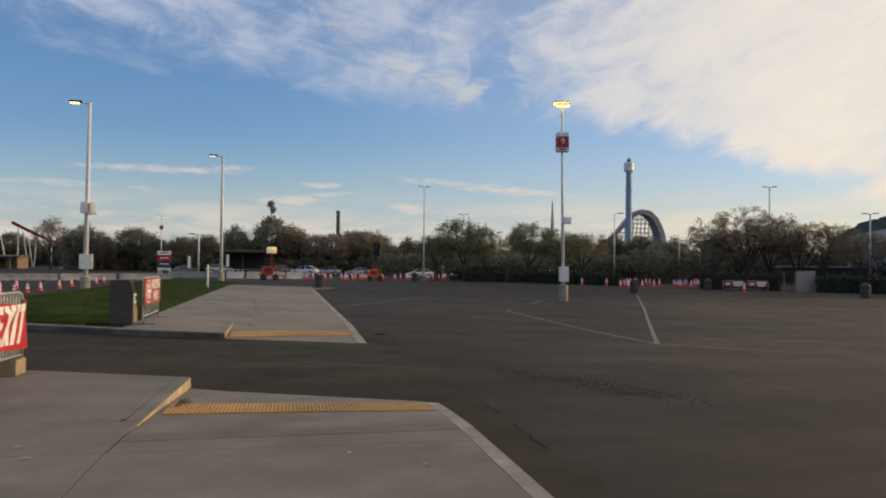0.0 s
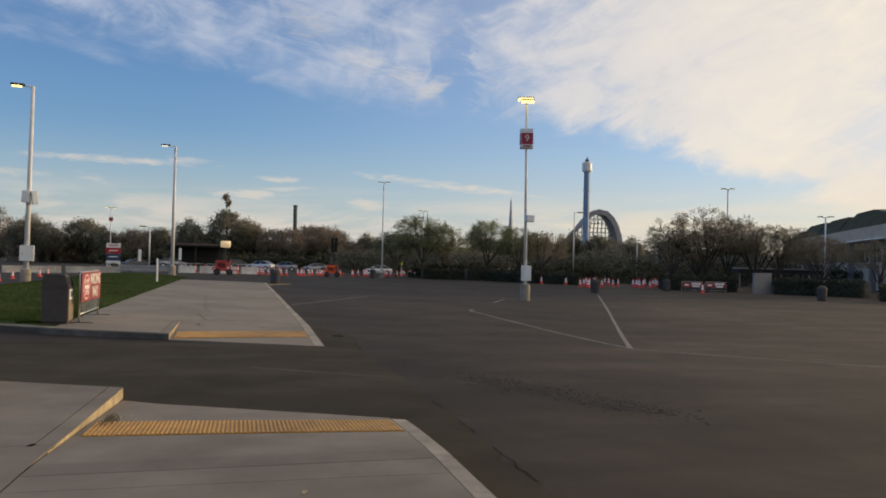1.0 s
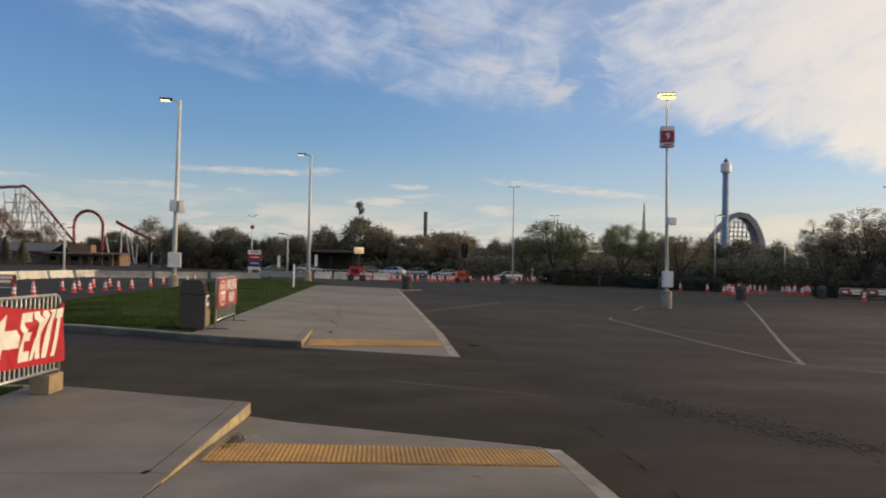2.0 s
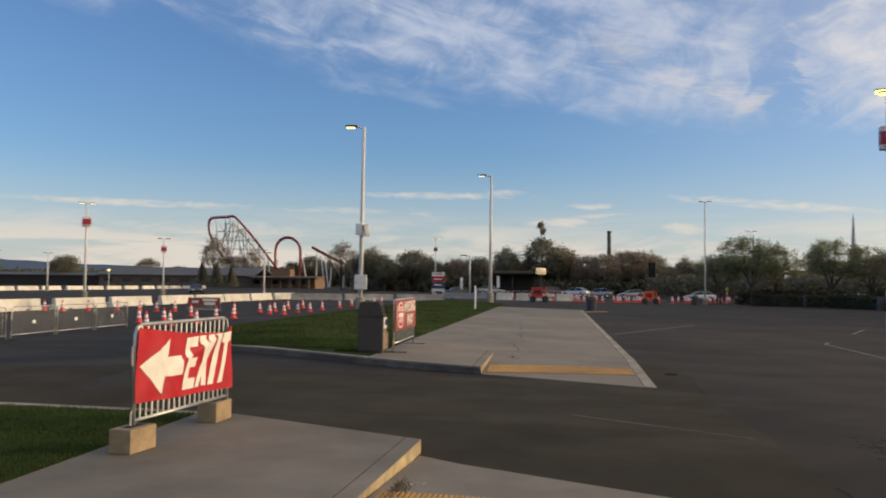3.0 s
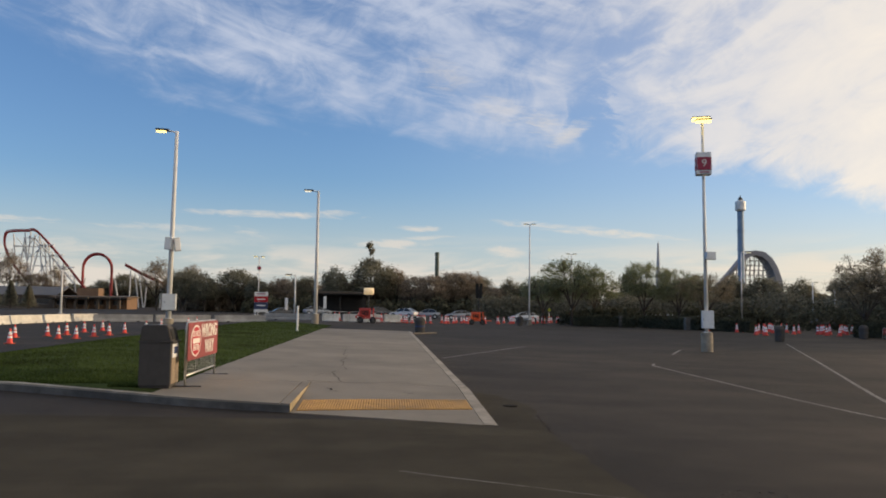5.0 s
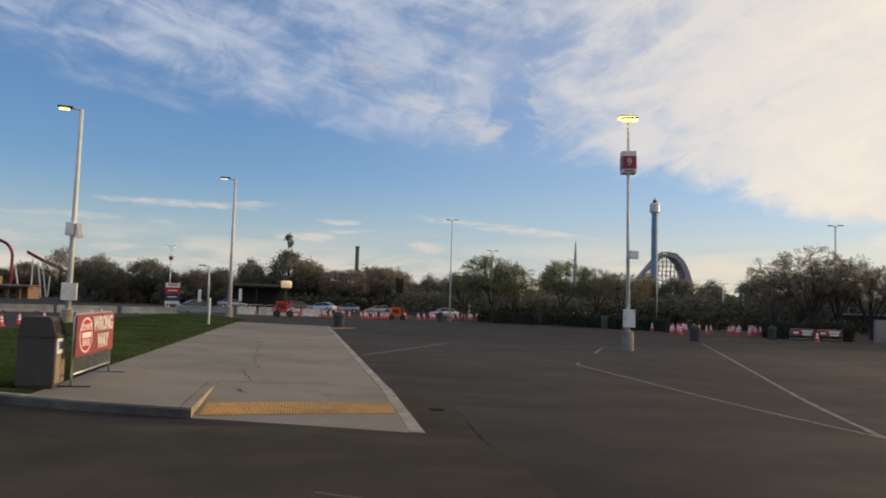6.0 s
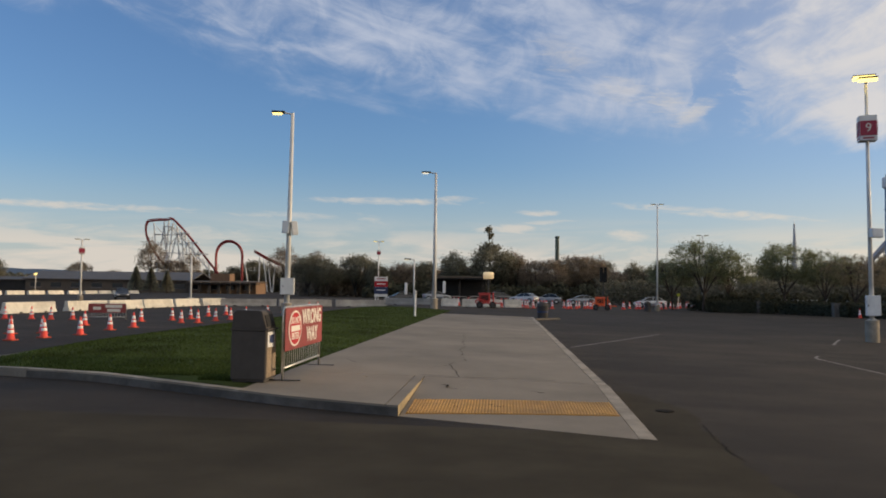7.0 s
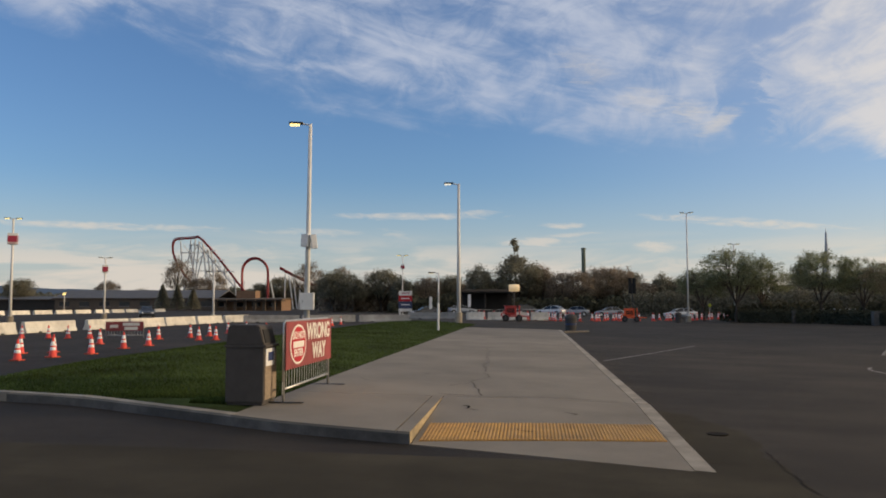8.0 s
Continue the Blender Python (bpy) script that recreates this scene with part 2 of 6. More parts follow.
DARK_STEEL = mat("dark_steel", (0.06, 0.06, 0.062), 0.55, 0.2, 5, 50, 0.1, 0.5)
WHITE_BOX = mat("white_enamel", (0.72, 0.72, 0.71), 0.45, 0.06, 3, 40, 0.05, stain=0.12)
RED_VINYL = mat("red_vinyl", (0.42, 0.012, 0.022), 0.55, 0.14, 4, 30, 0.1, stain=0.14, spec=0.35)
FADED_RED = mat("faded_red_board", (0.26, 0.045, 0.045), 0.6, 0.15, 4, 30, 0.1, stain=0.2)
WHITE_VINYL = mat("white_vinyl", (0.72, 0.69, 0.63), 0.5, 0.06, 5, 40, 0.05, stain=0.08)
WOOD_BLOCK = mat("timber_block", (0.30, 0.22, 0.13), 0.8, 0.2, 6, 50, 0.4, stain=0.2, obj=0.08)
PEBBLE = mat("pebble_panel", (0.26, 0.20, 0.14), 0.85, 0.35, 30, 120, 0.7, stain=0.15)
BIN_BROWN = mat("dark_brown_plastic", (0.052, 0.046, 0.042), 0.8, 0.12, 6, 60, 0.1)
# near-black of lamp heads; on openings, slots and arches it paints the inner shade
HOLE = mat("dark_opening", (0.012, 0.012, 0.012), 0.9, 0.1, 5, 30, 0.0)
BLUE = mat("blue_label", (0.02, 0.035, 0.10), 0.5, 0.1, 9, 40, 0.0)
RAIL_WHITE = mat("white_painted_concrete", (0.66, 0.63, 0.56), 0.75, 0.1, 2, 40, 0.2, stain=0.22, obj=0.06)
RAIL_GREY = mat("grey_concrete", (0.33, 0.32, 0.30), 0.85, 0.15, 2, 40, 0.2, stain=0.25, obj=0.1)
ORANGE = mat("cone_orange", (0.70, 0.060, 0.040), 0.5, 0.12, 6, 40, 0.05, obj=0.15)
COLLAR = mat("reflective_white", (0.76, 0.76, 0.75), 0.4, 0.06, 8, 40, 0.0)
CONE_BASE = mat("cone_base_orange", (0.5, 0.07, 0.03), 0.7, 0.2, 8, 40, 0.1, obj=0.25)
MAROON = mat("maroon_panel", (0.30, 0.018, 0.05), 0.5, 0.08, 5, 30, 0.0)
SIGN_LIME = mat("lime_sign", (0.45, 0.50, 0.06), 0.6, 0.1, 5, 30, 0.0)
LAMP_GLOW = mat("sodium_lens", (0.9, 0.75, 0.35), 0.4, 0.02, 5, 30, 0.0, emit=(1.0, 0.74, 0.22, 2.4))
LAMP_PALE = mat("pale_lens", (0.8, 0.78, 0.7), 0.4, 0.02, 5, 30, 0.0, emit=(1.0, 0.92, 0.72, 0.9))
# lens of unlit lamps, with a faint warm glow added
LAMP_OFF = mat("frosted_lens", (0.7, 0.7, 0.66), 0.35, 0.04, 5, 30, 0.0, emit=(1.0, 0.85, 0.5, 0.5))
BARK = mat("bark", (0.06, 0.047, 0.038), 0.95, 0.3, 6, 50, 0.6)
# distance haze is put into these light leaf colours; shade is a dimmer copy
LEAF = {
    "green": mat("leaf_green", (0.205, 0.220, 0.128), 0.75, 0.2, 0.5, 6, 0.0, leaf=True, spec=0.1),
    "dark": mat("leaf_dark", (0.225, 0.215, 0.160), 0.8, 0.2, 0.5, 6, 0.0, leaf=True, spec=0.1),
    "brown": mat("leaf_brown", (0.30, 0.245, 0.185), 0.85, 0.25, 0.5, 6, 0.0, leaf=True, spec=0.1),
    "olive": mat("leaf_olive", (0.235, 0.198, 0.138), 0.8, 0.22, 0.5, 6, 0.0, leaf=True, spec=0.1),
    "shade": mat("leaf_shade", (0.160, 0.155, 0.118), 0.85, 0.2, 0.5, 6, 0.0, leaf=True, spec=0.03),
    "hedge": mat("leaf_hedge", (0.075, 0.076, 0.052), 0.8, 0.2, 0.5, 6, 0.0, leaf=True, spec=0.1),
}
RED_TRACK = mat("red_track", (0.25, 0.028, 0.028), 0.6, 0.1, 1, 10, 0.0)
SUPPORT = mat("pale_support_steel", (0.66, 0.66, 0.65), 0.6, 0.1, 1, 10, 0.0)
TIMBER = mat("weathered_timber", (0.34, 0.30, 0.26), 0.85, 0.15, 1, 10, 0.1)
TRACK_GREY = mat("coaster_deck", (0.27, 0.26, 0.27), 0.8, 0.12, 1, 10, 0.1)
TOWER_BLUE = mat("tower_blue", (0.19, 0.28, 0.40), 0.6, 0.1, 0.6, 8, 0.0)
ROOF_GREY = mat("roof_grey", (0.10, 0.10, 0.105), 0.8, 0.12, 0.6, 10, 0.1)
ROOF_GREEN = mat("roof_green", (0.045, 0.055, 0.042), 0.95, 0.2, 0.6, 10, 0.1, spec=0.1)
STACK_GREEN = mat("stack_green", (0.10, 0.125, 0.10), 0.8, 0.3, 0.6, 6, 0.1)
SPIRE_GREY = mat("spire_grey", (0.36, 0.38, 0.42), 0.8, 0.2, 0.4, 5, 0.0)
WALL_BROWN = mat("brown_wall", (0.11, 0.085, 0.065), 0.9, 0.15, 0.8, 10, 0.1)
HALL_WALL = mat("hall_wall", (0.46, 0.39, 0.32), 0.9, 0.12, 0.8, 10, 0.1)
WALL_TAN = mat("tan_wall", (0.19, 0.115, 0.07), 0.9, 0.12, 0.8, 10, 0.1)
WALL_GREY = mat("grey_wall", (0.24, 0.22, 0.21), 0.85, 0.1, 0.8, 10, 0.1)
WALL_DARK = mat("dark_wall", (0.03, 0.027, 0.025), 0.9, 0.15, 0.8, 10, 0.1)
GLASS = mat("dark_glass", (0.02, 0.024, 0.03), 0.08, 0.05, 3, 20, 0.0)
TYRE = mat("tyre_rubber", (0.018, 0.018, 0.018), 0.85, 0.1, 9, 50, 0.2)
CAR_PAINT = {k: mat("car_" + k, c, 0.28, 0.03, 2, 10, 0.0, 0.35) for k, c in
             dict(silver=(0.27, 0.29, 0.32), white=(0.55, 0.56, 0.57), dark=(0.05, 0.055, 0.065)).items()}
RED_MACHINE = mat("red_enamel", (0.42, 0.03, 0.025), 0.45, 0.12, 4, 30, 0.0)
ORANGE_MACHINE = mat("orange_enamel", (0.70, 0.10, 0.02), 0.45, 0.12, 4, 30, 0.0)
BALLOON = mat("lit_balloon_fabric", (0.7, 0.55, 0.35), 0.8, 0.1, 3, 20, 0.0, emit=(1.0, 0.72, 0.38, 0.35))
# the blue of the distance haze is put into the hills' colour
HILL = mat("hazy_hill", (0.16, 0.21, 0.28), 1.0, 0.1, 0.004, 0.05, 0.0)


# ---------- helpers ----------
def zg(x, y):
    """Height of the ground: the lot falls gently to the east, and the lane west of the lawn lies lower."""
    s = min(1.0, max(0.0, (y - 8) / 17))
    h = (-0.4 if x > 0 else -0.28) * math.tanh(x / 12)
    if x < 0:
        f = min(1.0, max(0.0, (-x - 7) / 9))
        f = f * f * (3 - 2 * f)
        h = h * (1 - f) - 0.2 * f
    return h * s * s * (3 - 2 * s)


def crown_z(x, y):
    """Height of the higher ground under the lawn."""
    s = min(1.0, max(0.0, (y - 8) / 17))
    return (-0.4 if x > 0 else -0.28) * math.tanh(x / 12) * s * s * (3 - 2 * s)


def link_mesh(name, bm, material, parent=None, label="", smooth=False):
    me = bpy.data.meshes.new(name)
    bm.to_mesh(me)
    bm.free()
    me.materials.append(material)
    if smooth:
        for p in me.polygons:
            p.use_smooth = True
    ob = new(name, me)
    ob.parent = parent
    if label:
        tagged(ob, label)
    return ob


def part(name, bm, material, parent, label="", smooth=False):
    return link_mesh(name, bm, material, parent, label, smooth)


def py_mesh(name, verts, faces, material, parent=None, label="", smooth=False):
    me = bpy.data.meshes.new(name)
    me.from_pydata(verts, [], faces)
    me.materials.append(material)
    if smooth:
        for p in me.polygons:
            p.use_smooth = True
    ob = new(name, me)
    ob.parent = parent
    if label:
        tagged(ob, label)
    return ob


def thing(name, label, category, m=None, group="", kind=""):
    ob = new(name)
    ob.empty_display_size = 0.2
    if m is not None:
        ob.matrix_basis = m
    return tagged(ob, label, category, group, kind)


def box(bm, c, s, bevel=0.0, m=None, taper=1.0):
    r = bmesh.ops.create_cube(bm, size=1.0)
    for v in r["verts"]:
        k = taper if v.co.z > 0 else 1.0
        v.co = Vector((v.co.x * s[0] * k, v.co.y * s[1] * k, v.co.z * s[2])) + Vector(c)
        if m is not None:
            v.co = m @ v.co
    if bevel:
        es = list({e for v in r["verts"] for e in v.link_edges})
        bmesh.ops.bevel(bm, geom=es, offset=bevel, segments=2, affect="EDGES", profile=0.6)
    return bm


def rod(bm, pts, r, n=8, r_end=None, cap=True):
    """A tube along points, tapering from r to r_end."""
    pts = [Vector(p) for p in pts]
    rings = []
    for i, p in enumerate(pts):
        d = (pts[min(i + 1, len(pts) - 1)] - pts[max(i - 1, 0)]).normalized()
        a = d.orthogonal().normalized() if i == 0 else (side - d * side.dot(d)).normalized()
        side = a
        b = d.cross(a)
        k = r if r_end is None else r + (r_end - r) * i / max(1, len(pts) - 1)
        rings.append([bm.verts.new(p + (a * math.cos(2 * math.pi * j / n) + b * math.sin(2 * math.pi * j / n)) * k) for j in range(n)])
    for q, w in zip(rings, rings[1:]):
        for j in range(n):
            bm.faces.new((q[j], q[(j + 1) % n], w[(j + 1) % n], w[j]))
    if cap:
        bm.faces.new(rings[0][::-1])
        bm.faces.new(rings[-1])
    return bm


def lathe(bm, prof, n=16, c=(0, 0, 0)):
    """Turned shape from (radius, height) pairs."""
    rings = [[bm.verts.new((c[0] + r * math.cos(2 * math.pi * j / n), c[1] + r * math.sin(2 * math.pi * j / n), c[2] + z)) for j in range(n)] for r, z in prof]
    for q, w in zip(rings, rings[1:]):
        for j in range(n):
            bm.faces.new((q[j], q[(j + 1) % n], w[(j + 1) % n], w[j]))
    bm.faces.new(rings[0][::-1])
    bm.faces.new(rings[-1])
    return bm


def lettering(name, body, size, m, material, parent, stretch=1.0, label="", bend=None):
    """Words in the built-in font, turned into a mesh that stands upright and faces local -Y."""
    cu = bpy.data.curves.new(name, "FONT")
    cu.body, cu.size, cu.align_x, cu.align_y, cu.extrude, cu.offset = body, size, "CENTER", "CENTER", 0.002, size * 0.03 if len(body) > 1 else 0.0
    tmp = bpy.data.objects.new(name, cu)
    scene.collection.objects.link(tmp)
    dg = bpy.context.evaluated_depsgraph_get()
    me = bpy.data.meshes.new_from_object(tmp.evaluated_get(dg))
    bpy.data.objects.remove(tmp)
    bpy.data.curves.remove(cu)
    tf = m @ pose(0, 0, 0, 90)
    for v in me.vertices:
        v.co.x *= stretch
        v.co = tf @ v.co
        if bend:
            v.co.y += bend(v.co.x, v.co.z)
    me.materials.clear()
    me.materials.append(material)
    ob = new(name, me)
    ob.parent = parent
    if label:
        tagged(ob, label)
    return ob


def sheet(name, xs, ya, yb, zf, material, parent, thick=0.3, nx=6, ny=10, label="", warp=None):
    """A slab between two x and two edges given as functions of x, with a top that follows zf and sides that go down."""
    verts, faces = [], []
    for i in range(nx + 1):
        x = xs[0] + (xs[1] - xs[0]) * i / nx
        a, b = ya(x), yb(x)
        for j in range(ny + 1):
            y = a + (b - a) * j / ny
            verts.append((warp(x, y) if warp else x, y, zf(x, y)))
    k = ny + 1
    for i in range(nx):
        for j in range(ny):
            faces.append((i * k + j, (i + 1) * k + j, (i + 1) * k + j + 1, i * k + j + 1))
    rim = [i * k for i in range(nx + 1)] + [nx * k + j for j in range(1, ny + 1)] + [i * k + ny for i in range(nx - 1, -1, -1)] + [j for j in range(ny - 1, 0, -1)]
    base = len(verts)
    for r in rim:
        vx = verts[r]
        verts.append((vx[0], vx[1], vx[2] - thick))
    n = len(rim)
    for q in range(n):
        faces.append((rim[q], base + q, base + (q + 1) % n, rim[(q + 1) % n]))
    return py_mesh(name, verts, faces, material, parent, label)


def strip(name, pts, width, lift, material, parent=None, label="", wobble=0.0):
    """A thin band that lies on the ground along points."""
    rnd = random.Random(len(pts) * 7 + int(abs(pts[0][0]) * 100))
    fine = []
    for a, b in zip(pts, pts[1:]):
        n = max(2, int(math.dist(a, b) / 0.5))
        fine += [(a[0] + (b[0] - a[0]) * i / n, a[1] + (b[1] - a[1]) * i / n) for i in range(n)]
    fine.append(pts[-1])
    verts, faces = [], []
    for i, p in enumerate(fine):
        q, w = fine[max(0, i - 1)], fine[min(len(fine) - 1, i + 1)]
        d = Vector((w[0] - q[0], w[1] - q[1])).normalized()
        o = Vector((-d.y, d.x)) * width / 2 * (1 + wobble * rnd.uniform(-1, 1))
        s = rnd.uniform(-1, 1) * wobble * width
        for k in (1, -1):
            x, y = p[0] + o.x * k + s, p[1] + o.y * k + s
            verts.append((x, y, lift(x, y) if callable(lift) else zg(x, y) + lift))
    for i in range(len(fine) - 1):
        faces.append((2 * i + 1, 2 * i + 3, 2 * i + 2, 2 * i))
    return py_mesh(name, verts, faces, material, parent, label)


def lerp_points(pts, v, k=0):
    """Value along a polyline at coordinate k = v."""
    for a, b in zip(pts, pts[1:]):
        if a[k] <= v <= b[k]:
            return a[1 - k] + (b[1 - k] - a[1 - k]) * (v - a[k]) / (b[k] - a[k])
    return pts[0][1 - k] if v < pts[0][k] else pts[-1][1 - k]


# ---------- ground ----------
def ground():
    near = [i * 1.5 for i in range(-20, 41)]
    ax = sorted({-3000, -1500, -800, -400, -250, -180, -130, -100, -80, -65, -55, -48, -41, -35, *near, 66, 74, 85, 100, 130, 180, 250, 400, 800, 1500, 3000})
    ay = sorted({-1500, -400, -150, -60, -30, -15, -8, -4, *[i * 1.25 for i in range(0, 60)], 80, 88, 98, 110, 130, 160, 220, 300, 500, 1000, 2000, 4000})
    verts = [(x, y, zg(x, y)) for x in ax for y in ay]
    k = len(ay)
    faces = [(i * k + j, (i + 1) * k + j, (i + 1) * k + j + 1, i * k + j + 1) for i in range(len(ax) - 1) for j in range(k - 1)]
    ob = py_mesh("ground", verts, faces, ASPHALT, smooth=True)
    tagged(ob, "dark grey worn asphalt of a wide parking lot", "parking lot", kind="structure")
    return ob


ground()
NEAR_EDGE = [(-14.0, 12.2), (-7.7, 12.2), (-4.6, 12.05), (-4.1, 11.95), (-1.54, 10.83), (-1.5, 10.6), (1.86, 9.02)]
FAR_EDGE = [(-8.7, 20.86), (-7.0, 20.36), (-5.3, 19.60), (-3.3, 18.70), (-1.6, 18.20), (1.75, 17.18)]


def near_edge(x):
    return lerp_points(NEAR_EDGE, x)


def far_edge(x):
    return lerp_points(FAR_EDGE, x)


def near_ramp(x, y):
    e = near_edge(max(x, -1.49))
    return 0.15 - 0.145 * min(1, max(0, (y - 6.9) / (e - 6.9)))


def far_ramp(x, y):
    e = far_edge(x)
    return zg(x, y) + 0.006 + 0.145 * min(1, max(0, (y - e) / (21.8 - e)))


def raised(x, y):
    return zg(x, y) + 0.15


def flat15(x, y):
    return 0.15


def near_flare(x, y):
    """The ramp narrows a little away from the road, and its west edge runs slightly askew."""
    if x > 0:
        s = min(1, max(0, (8.8 - y) / 2.2))
        return x - 0.06 * s * s * (3 - 2 * s) * x / 1.85
    return x + askew(y) * min(1, -x / 1.535)


def askew(y):
    return -0.042 * min(4.6, max(0, 10.8 - y))


def near_lean(x, y):
    return x + askew(y)


def walkways():
    near = thing("pavement_near", "pale grey concrete walkway with a sloped kerb ramp", "pavement", kind="structure")
    cuts = [-14, -10.5, -7, -3.5, 0, 3.1, 6.1]
    for a, b in zip(cuts, cuts[1:]):
        sheet("panel", (-4.6, -1.556), lambda x: a, lambda x: b - 0.008, flat15, CONCRETE, near, ny=3, warp=lambda x, y: x if x < -1.6 else near_lean(x, y))
        sheet("panel", (-1.548, 1.663), lambda x: a, lambda x: b - 0.008, near_ramp, CONCRETE, near, ny=6, warp=near_flare)
    sheet("panel", (-4.6, -1.555), lambda x: 6.1, lambda x: 7.59, flat15, CONCRETE, near, ny=4, warp=lambda x, y: x if x < -1.6 else near_lean(x, y))
    sheet("panel", (-4.6, -1.738), lambda x: 7.6, near_edge, flat15, CONCRETE, near, ny=6, warp=lambda x, y: x if x < -1.8 else near_lean(x, y))
    sheet("panel", (-1.535, 1.663), lambda x: 6.1, near_edge, near_ramp, CONCRETE, near, ny=16, warp=near_flare)
    sheet("kerb", (-1.724, -1.55), lambda x: 7.6, near_edge, flat15, CONCRETE, near, nx=2, label="kerb return with a pale upright face", warp=near_lean)
    strip("crack", [(-1.893, 7.56), (-1.865, 7.66)], 0.05, lambda x, y: 0.153, CRACK, near)
    # darker band across the ramp: the shading of its slope put into colour
    sheet("tidemark", (-1.53, 1.65), lambda x: 6.56 + 0.02 * x, lambda x: 6.92 + 0.02 * x, lambda x, y: near_ramp(x, y) + 0.003, RAMP_SHADE, near, 0.02, 12, 3, "band across the slab darkened for the slope's shading", near_flare)
    sheet("kerb", (1.675, 1.838), lambda x: -14, near_edge, lambda x, y: near_ramp(x, y) - 0.004, KERB, near, nx=2, ny=60, warp=near_flare)
    for x0, x1 in ((-7.7, -4.61), (-11.0, -7.72), (-14.0, -11.02)):
        sheet("kerb", (x0, x1), lambda x: near_edge(x) - 0.16, near_edge, flat15, KERB, near, ny=1)

    far = thing("pavement_far", "long pale concrete walkway between a lawn and the lot", "pavement", kind="structure")
    sheet("panel", (-4.15, -1.79), far_edge, lambda x: 21.8, raised, CONCRETE_OLD, far)
    sheet("panel", (-1.59, 1.5), far_edge, lambda x: 21.79, far_ramp, CONCRETE_OLD, far, ny=14)
    sheet("kerb", (-1.775, -1.605), far_edge, lambda x: 21.9, raised, CONCRETE_OLD, far, nx=2)
    sheet("kerb", (1.512, 1.72), far_edge, lambda x: 21.8, lambda x, y: far_ramp(x, y) - 0.004, KERB, far, nx=2)
    cy = [21.812, 28.0, 34.0, 40.0, 46.0, 52.0, 58.0]
    for a, b in zip(cy, cy[1:]):
        sheet("panel", (-4.15, 1.5), lambda x: a if a > 22 or x < -1.8 or x > -1.58 else 21.91, lambda x: b - 0.012, raised, CONCRETE_OLD, far, ny=5)
    sheet("kerb", (1.512, 1.70), lambda x: 21.815, lambda x: 57.99, raised, KERB, far, nx=2, ny=24)
    # kerb round the lawn
    line = [(-4.16, far_edge(-4.16)), (-5.3, 19.60), (-7.0, 20.36), (-8.7, 20.86), (-10.4, 21.6), (-11.3, 23.2), (-11.7, 27), (-11.9, 33), (-12.0, 40), (-12.0, 50), (-12.0, 66)]
    sheet("kerb", (-4.16, -4.15), far_edge, lambda x: far_edge(x) + 0.17, raised, KERB, far, nx=1, ny=1)
    for a, b in zip(line, line[1:]):
        d = Vector((b[0] - a[0], b[1] - a[1])).normalized()
        n = Vector((d.y, -d.x)) * 0.17
        q = [a, b, (b[0] + n.x, b[1] + n.y), (a[0] + n.x, a[1] + n.y)]
        vs = [(x, y, raised(x, y) + 0.002) for x, y in q] + [(x, y, raised(x, y) - 0.35) for x, y in q]
        py_mesh("kerb", vs, [(0, 1, 2, 3), (4, 5, 1, 0), (5, 6, 2, 1), (6, 7, 3, 2), (7, 4, 0, 3)], KERB, far)
    tail = [(1.7, 57.6), (2.6, 59.4), (3.4, 61.0)]
    for a, b in zip(tail, tail[1:]):
        d = Vector((b[0] - a[0], b[1] - a[1])).normalized()
        n = Vector((d.y, -d.x)) * 0.22
        q = [a, b, (b[0] + n.x, b[1] + n.y), (a[0] + n.x, a[1] + n.y)]
        vs = [(x, y, zg(x, y) + 0.09) for x, y in q] + [(x, y, zg(x, y) - 0.2) for x, y in q]
        py_mesh("kerb", vs, [(3, 2, 1, 0), (0, 1, 5, 4), (1, 2, 6, 5), (2, 3, 7, 6), (3, 0, 4, 7)], CONCRETE, far)
    # cracks in the old slabs
    rd = random.Random(9)

    def ragged(pts, amp, step):
        out = [pts[0]]
        for p, q in zip(pts, pts[1:]):
            n = max(2, int(math.dist(p, q) / step))
            out += [(p[0] + (q[0] - p[0]) * i / n + rd.uniform(-amp, amp), p[1] + (q[1] - p[1]) * i / n + rd.uniform(-amp, amp)) for i in range(1, n + 1)]
        return out

    for pts in ([(-1.6, 36.5), (-1.3, 30.0), (-1.2, 27.0), (-1.05, 25.6)], [(-1.05, 25.6), (-1.3, 24.0), (-1.1, 22.9), (-1.0, 22.1)], [(-1.7, 22.1), (-0.9, 21.95), (0.4, 22.05), (1.3, 21.95)],
                [(-1.3, 24.0), (-1.75, 23.2)], [(-2.6, 26.0), (-2.2, 25.4)], [(-3.6, 24.5), (-3.2, 23.8)]):
        strip("crack", ragged(pts, 0.09, 0.3), 0.018, lambda x, y: raised(x, y) + 0.003, CRACK_DUSTY, far, wobble=0.9)
    for pts in ([(-1.2, 20.9), (-0.95, 20.5)], [(-0.4, 19.2), (-0.1, 19.05)], [(0.3, 20.6), (0.5, 20.45)], [(-0.9, 19.0), (-0.8, 18.9)]):
        strip("crack", ragged(pts, 0.04, 0.1), 0.03, lambda x, y: far_ramp(x, y) + 0.012, CRACK, far, wobble=0.9)
    # worn pale yellow paint on the upright faces of the kerb returns
    for parent, y0, y1, top, low, skew in ((near, 7.35, near_edge(-1.55) - 0.01, flat15, near_ramp, askew), (far, far_edge(-1.6) + 0.01, 21.7, raised, far_ramp, lambda y: -0.055)):
        vs, fs = [], []
        for i in range(25):
            y = y0 + (y1 - y0) * i / 24
            x = -1.546 + skew(y)
            vs += [(x, y, top(x, y) - 0.006), (x, y, min(low(-1.5, y), top(x, y) - 0.007) - 0.01)]
            if i:
                fs.append((2 * i - 2, 2 * i - 1, 2 * i + 1, 2 * i))
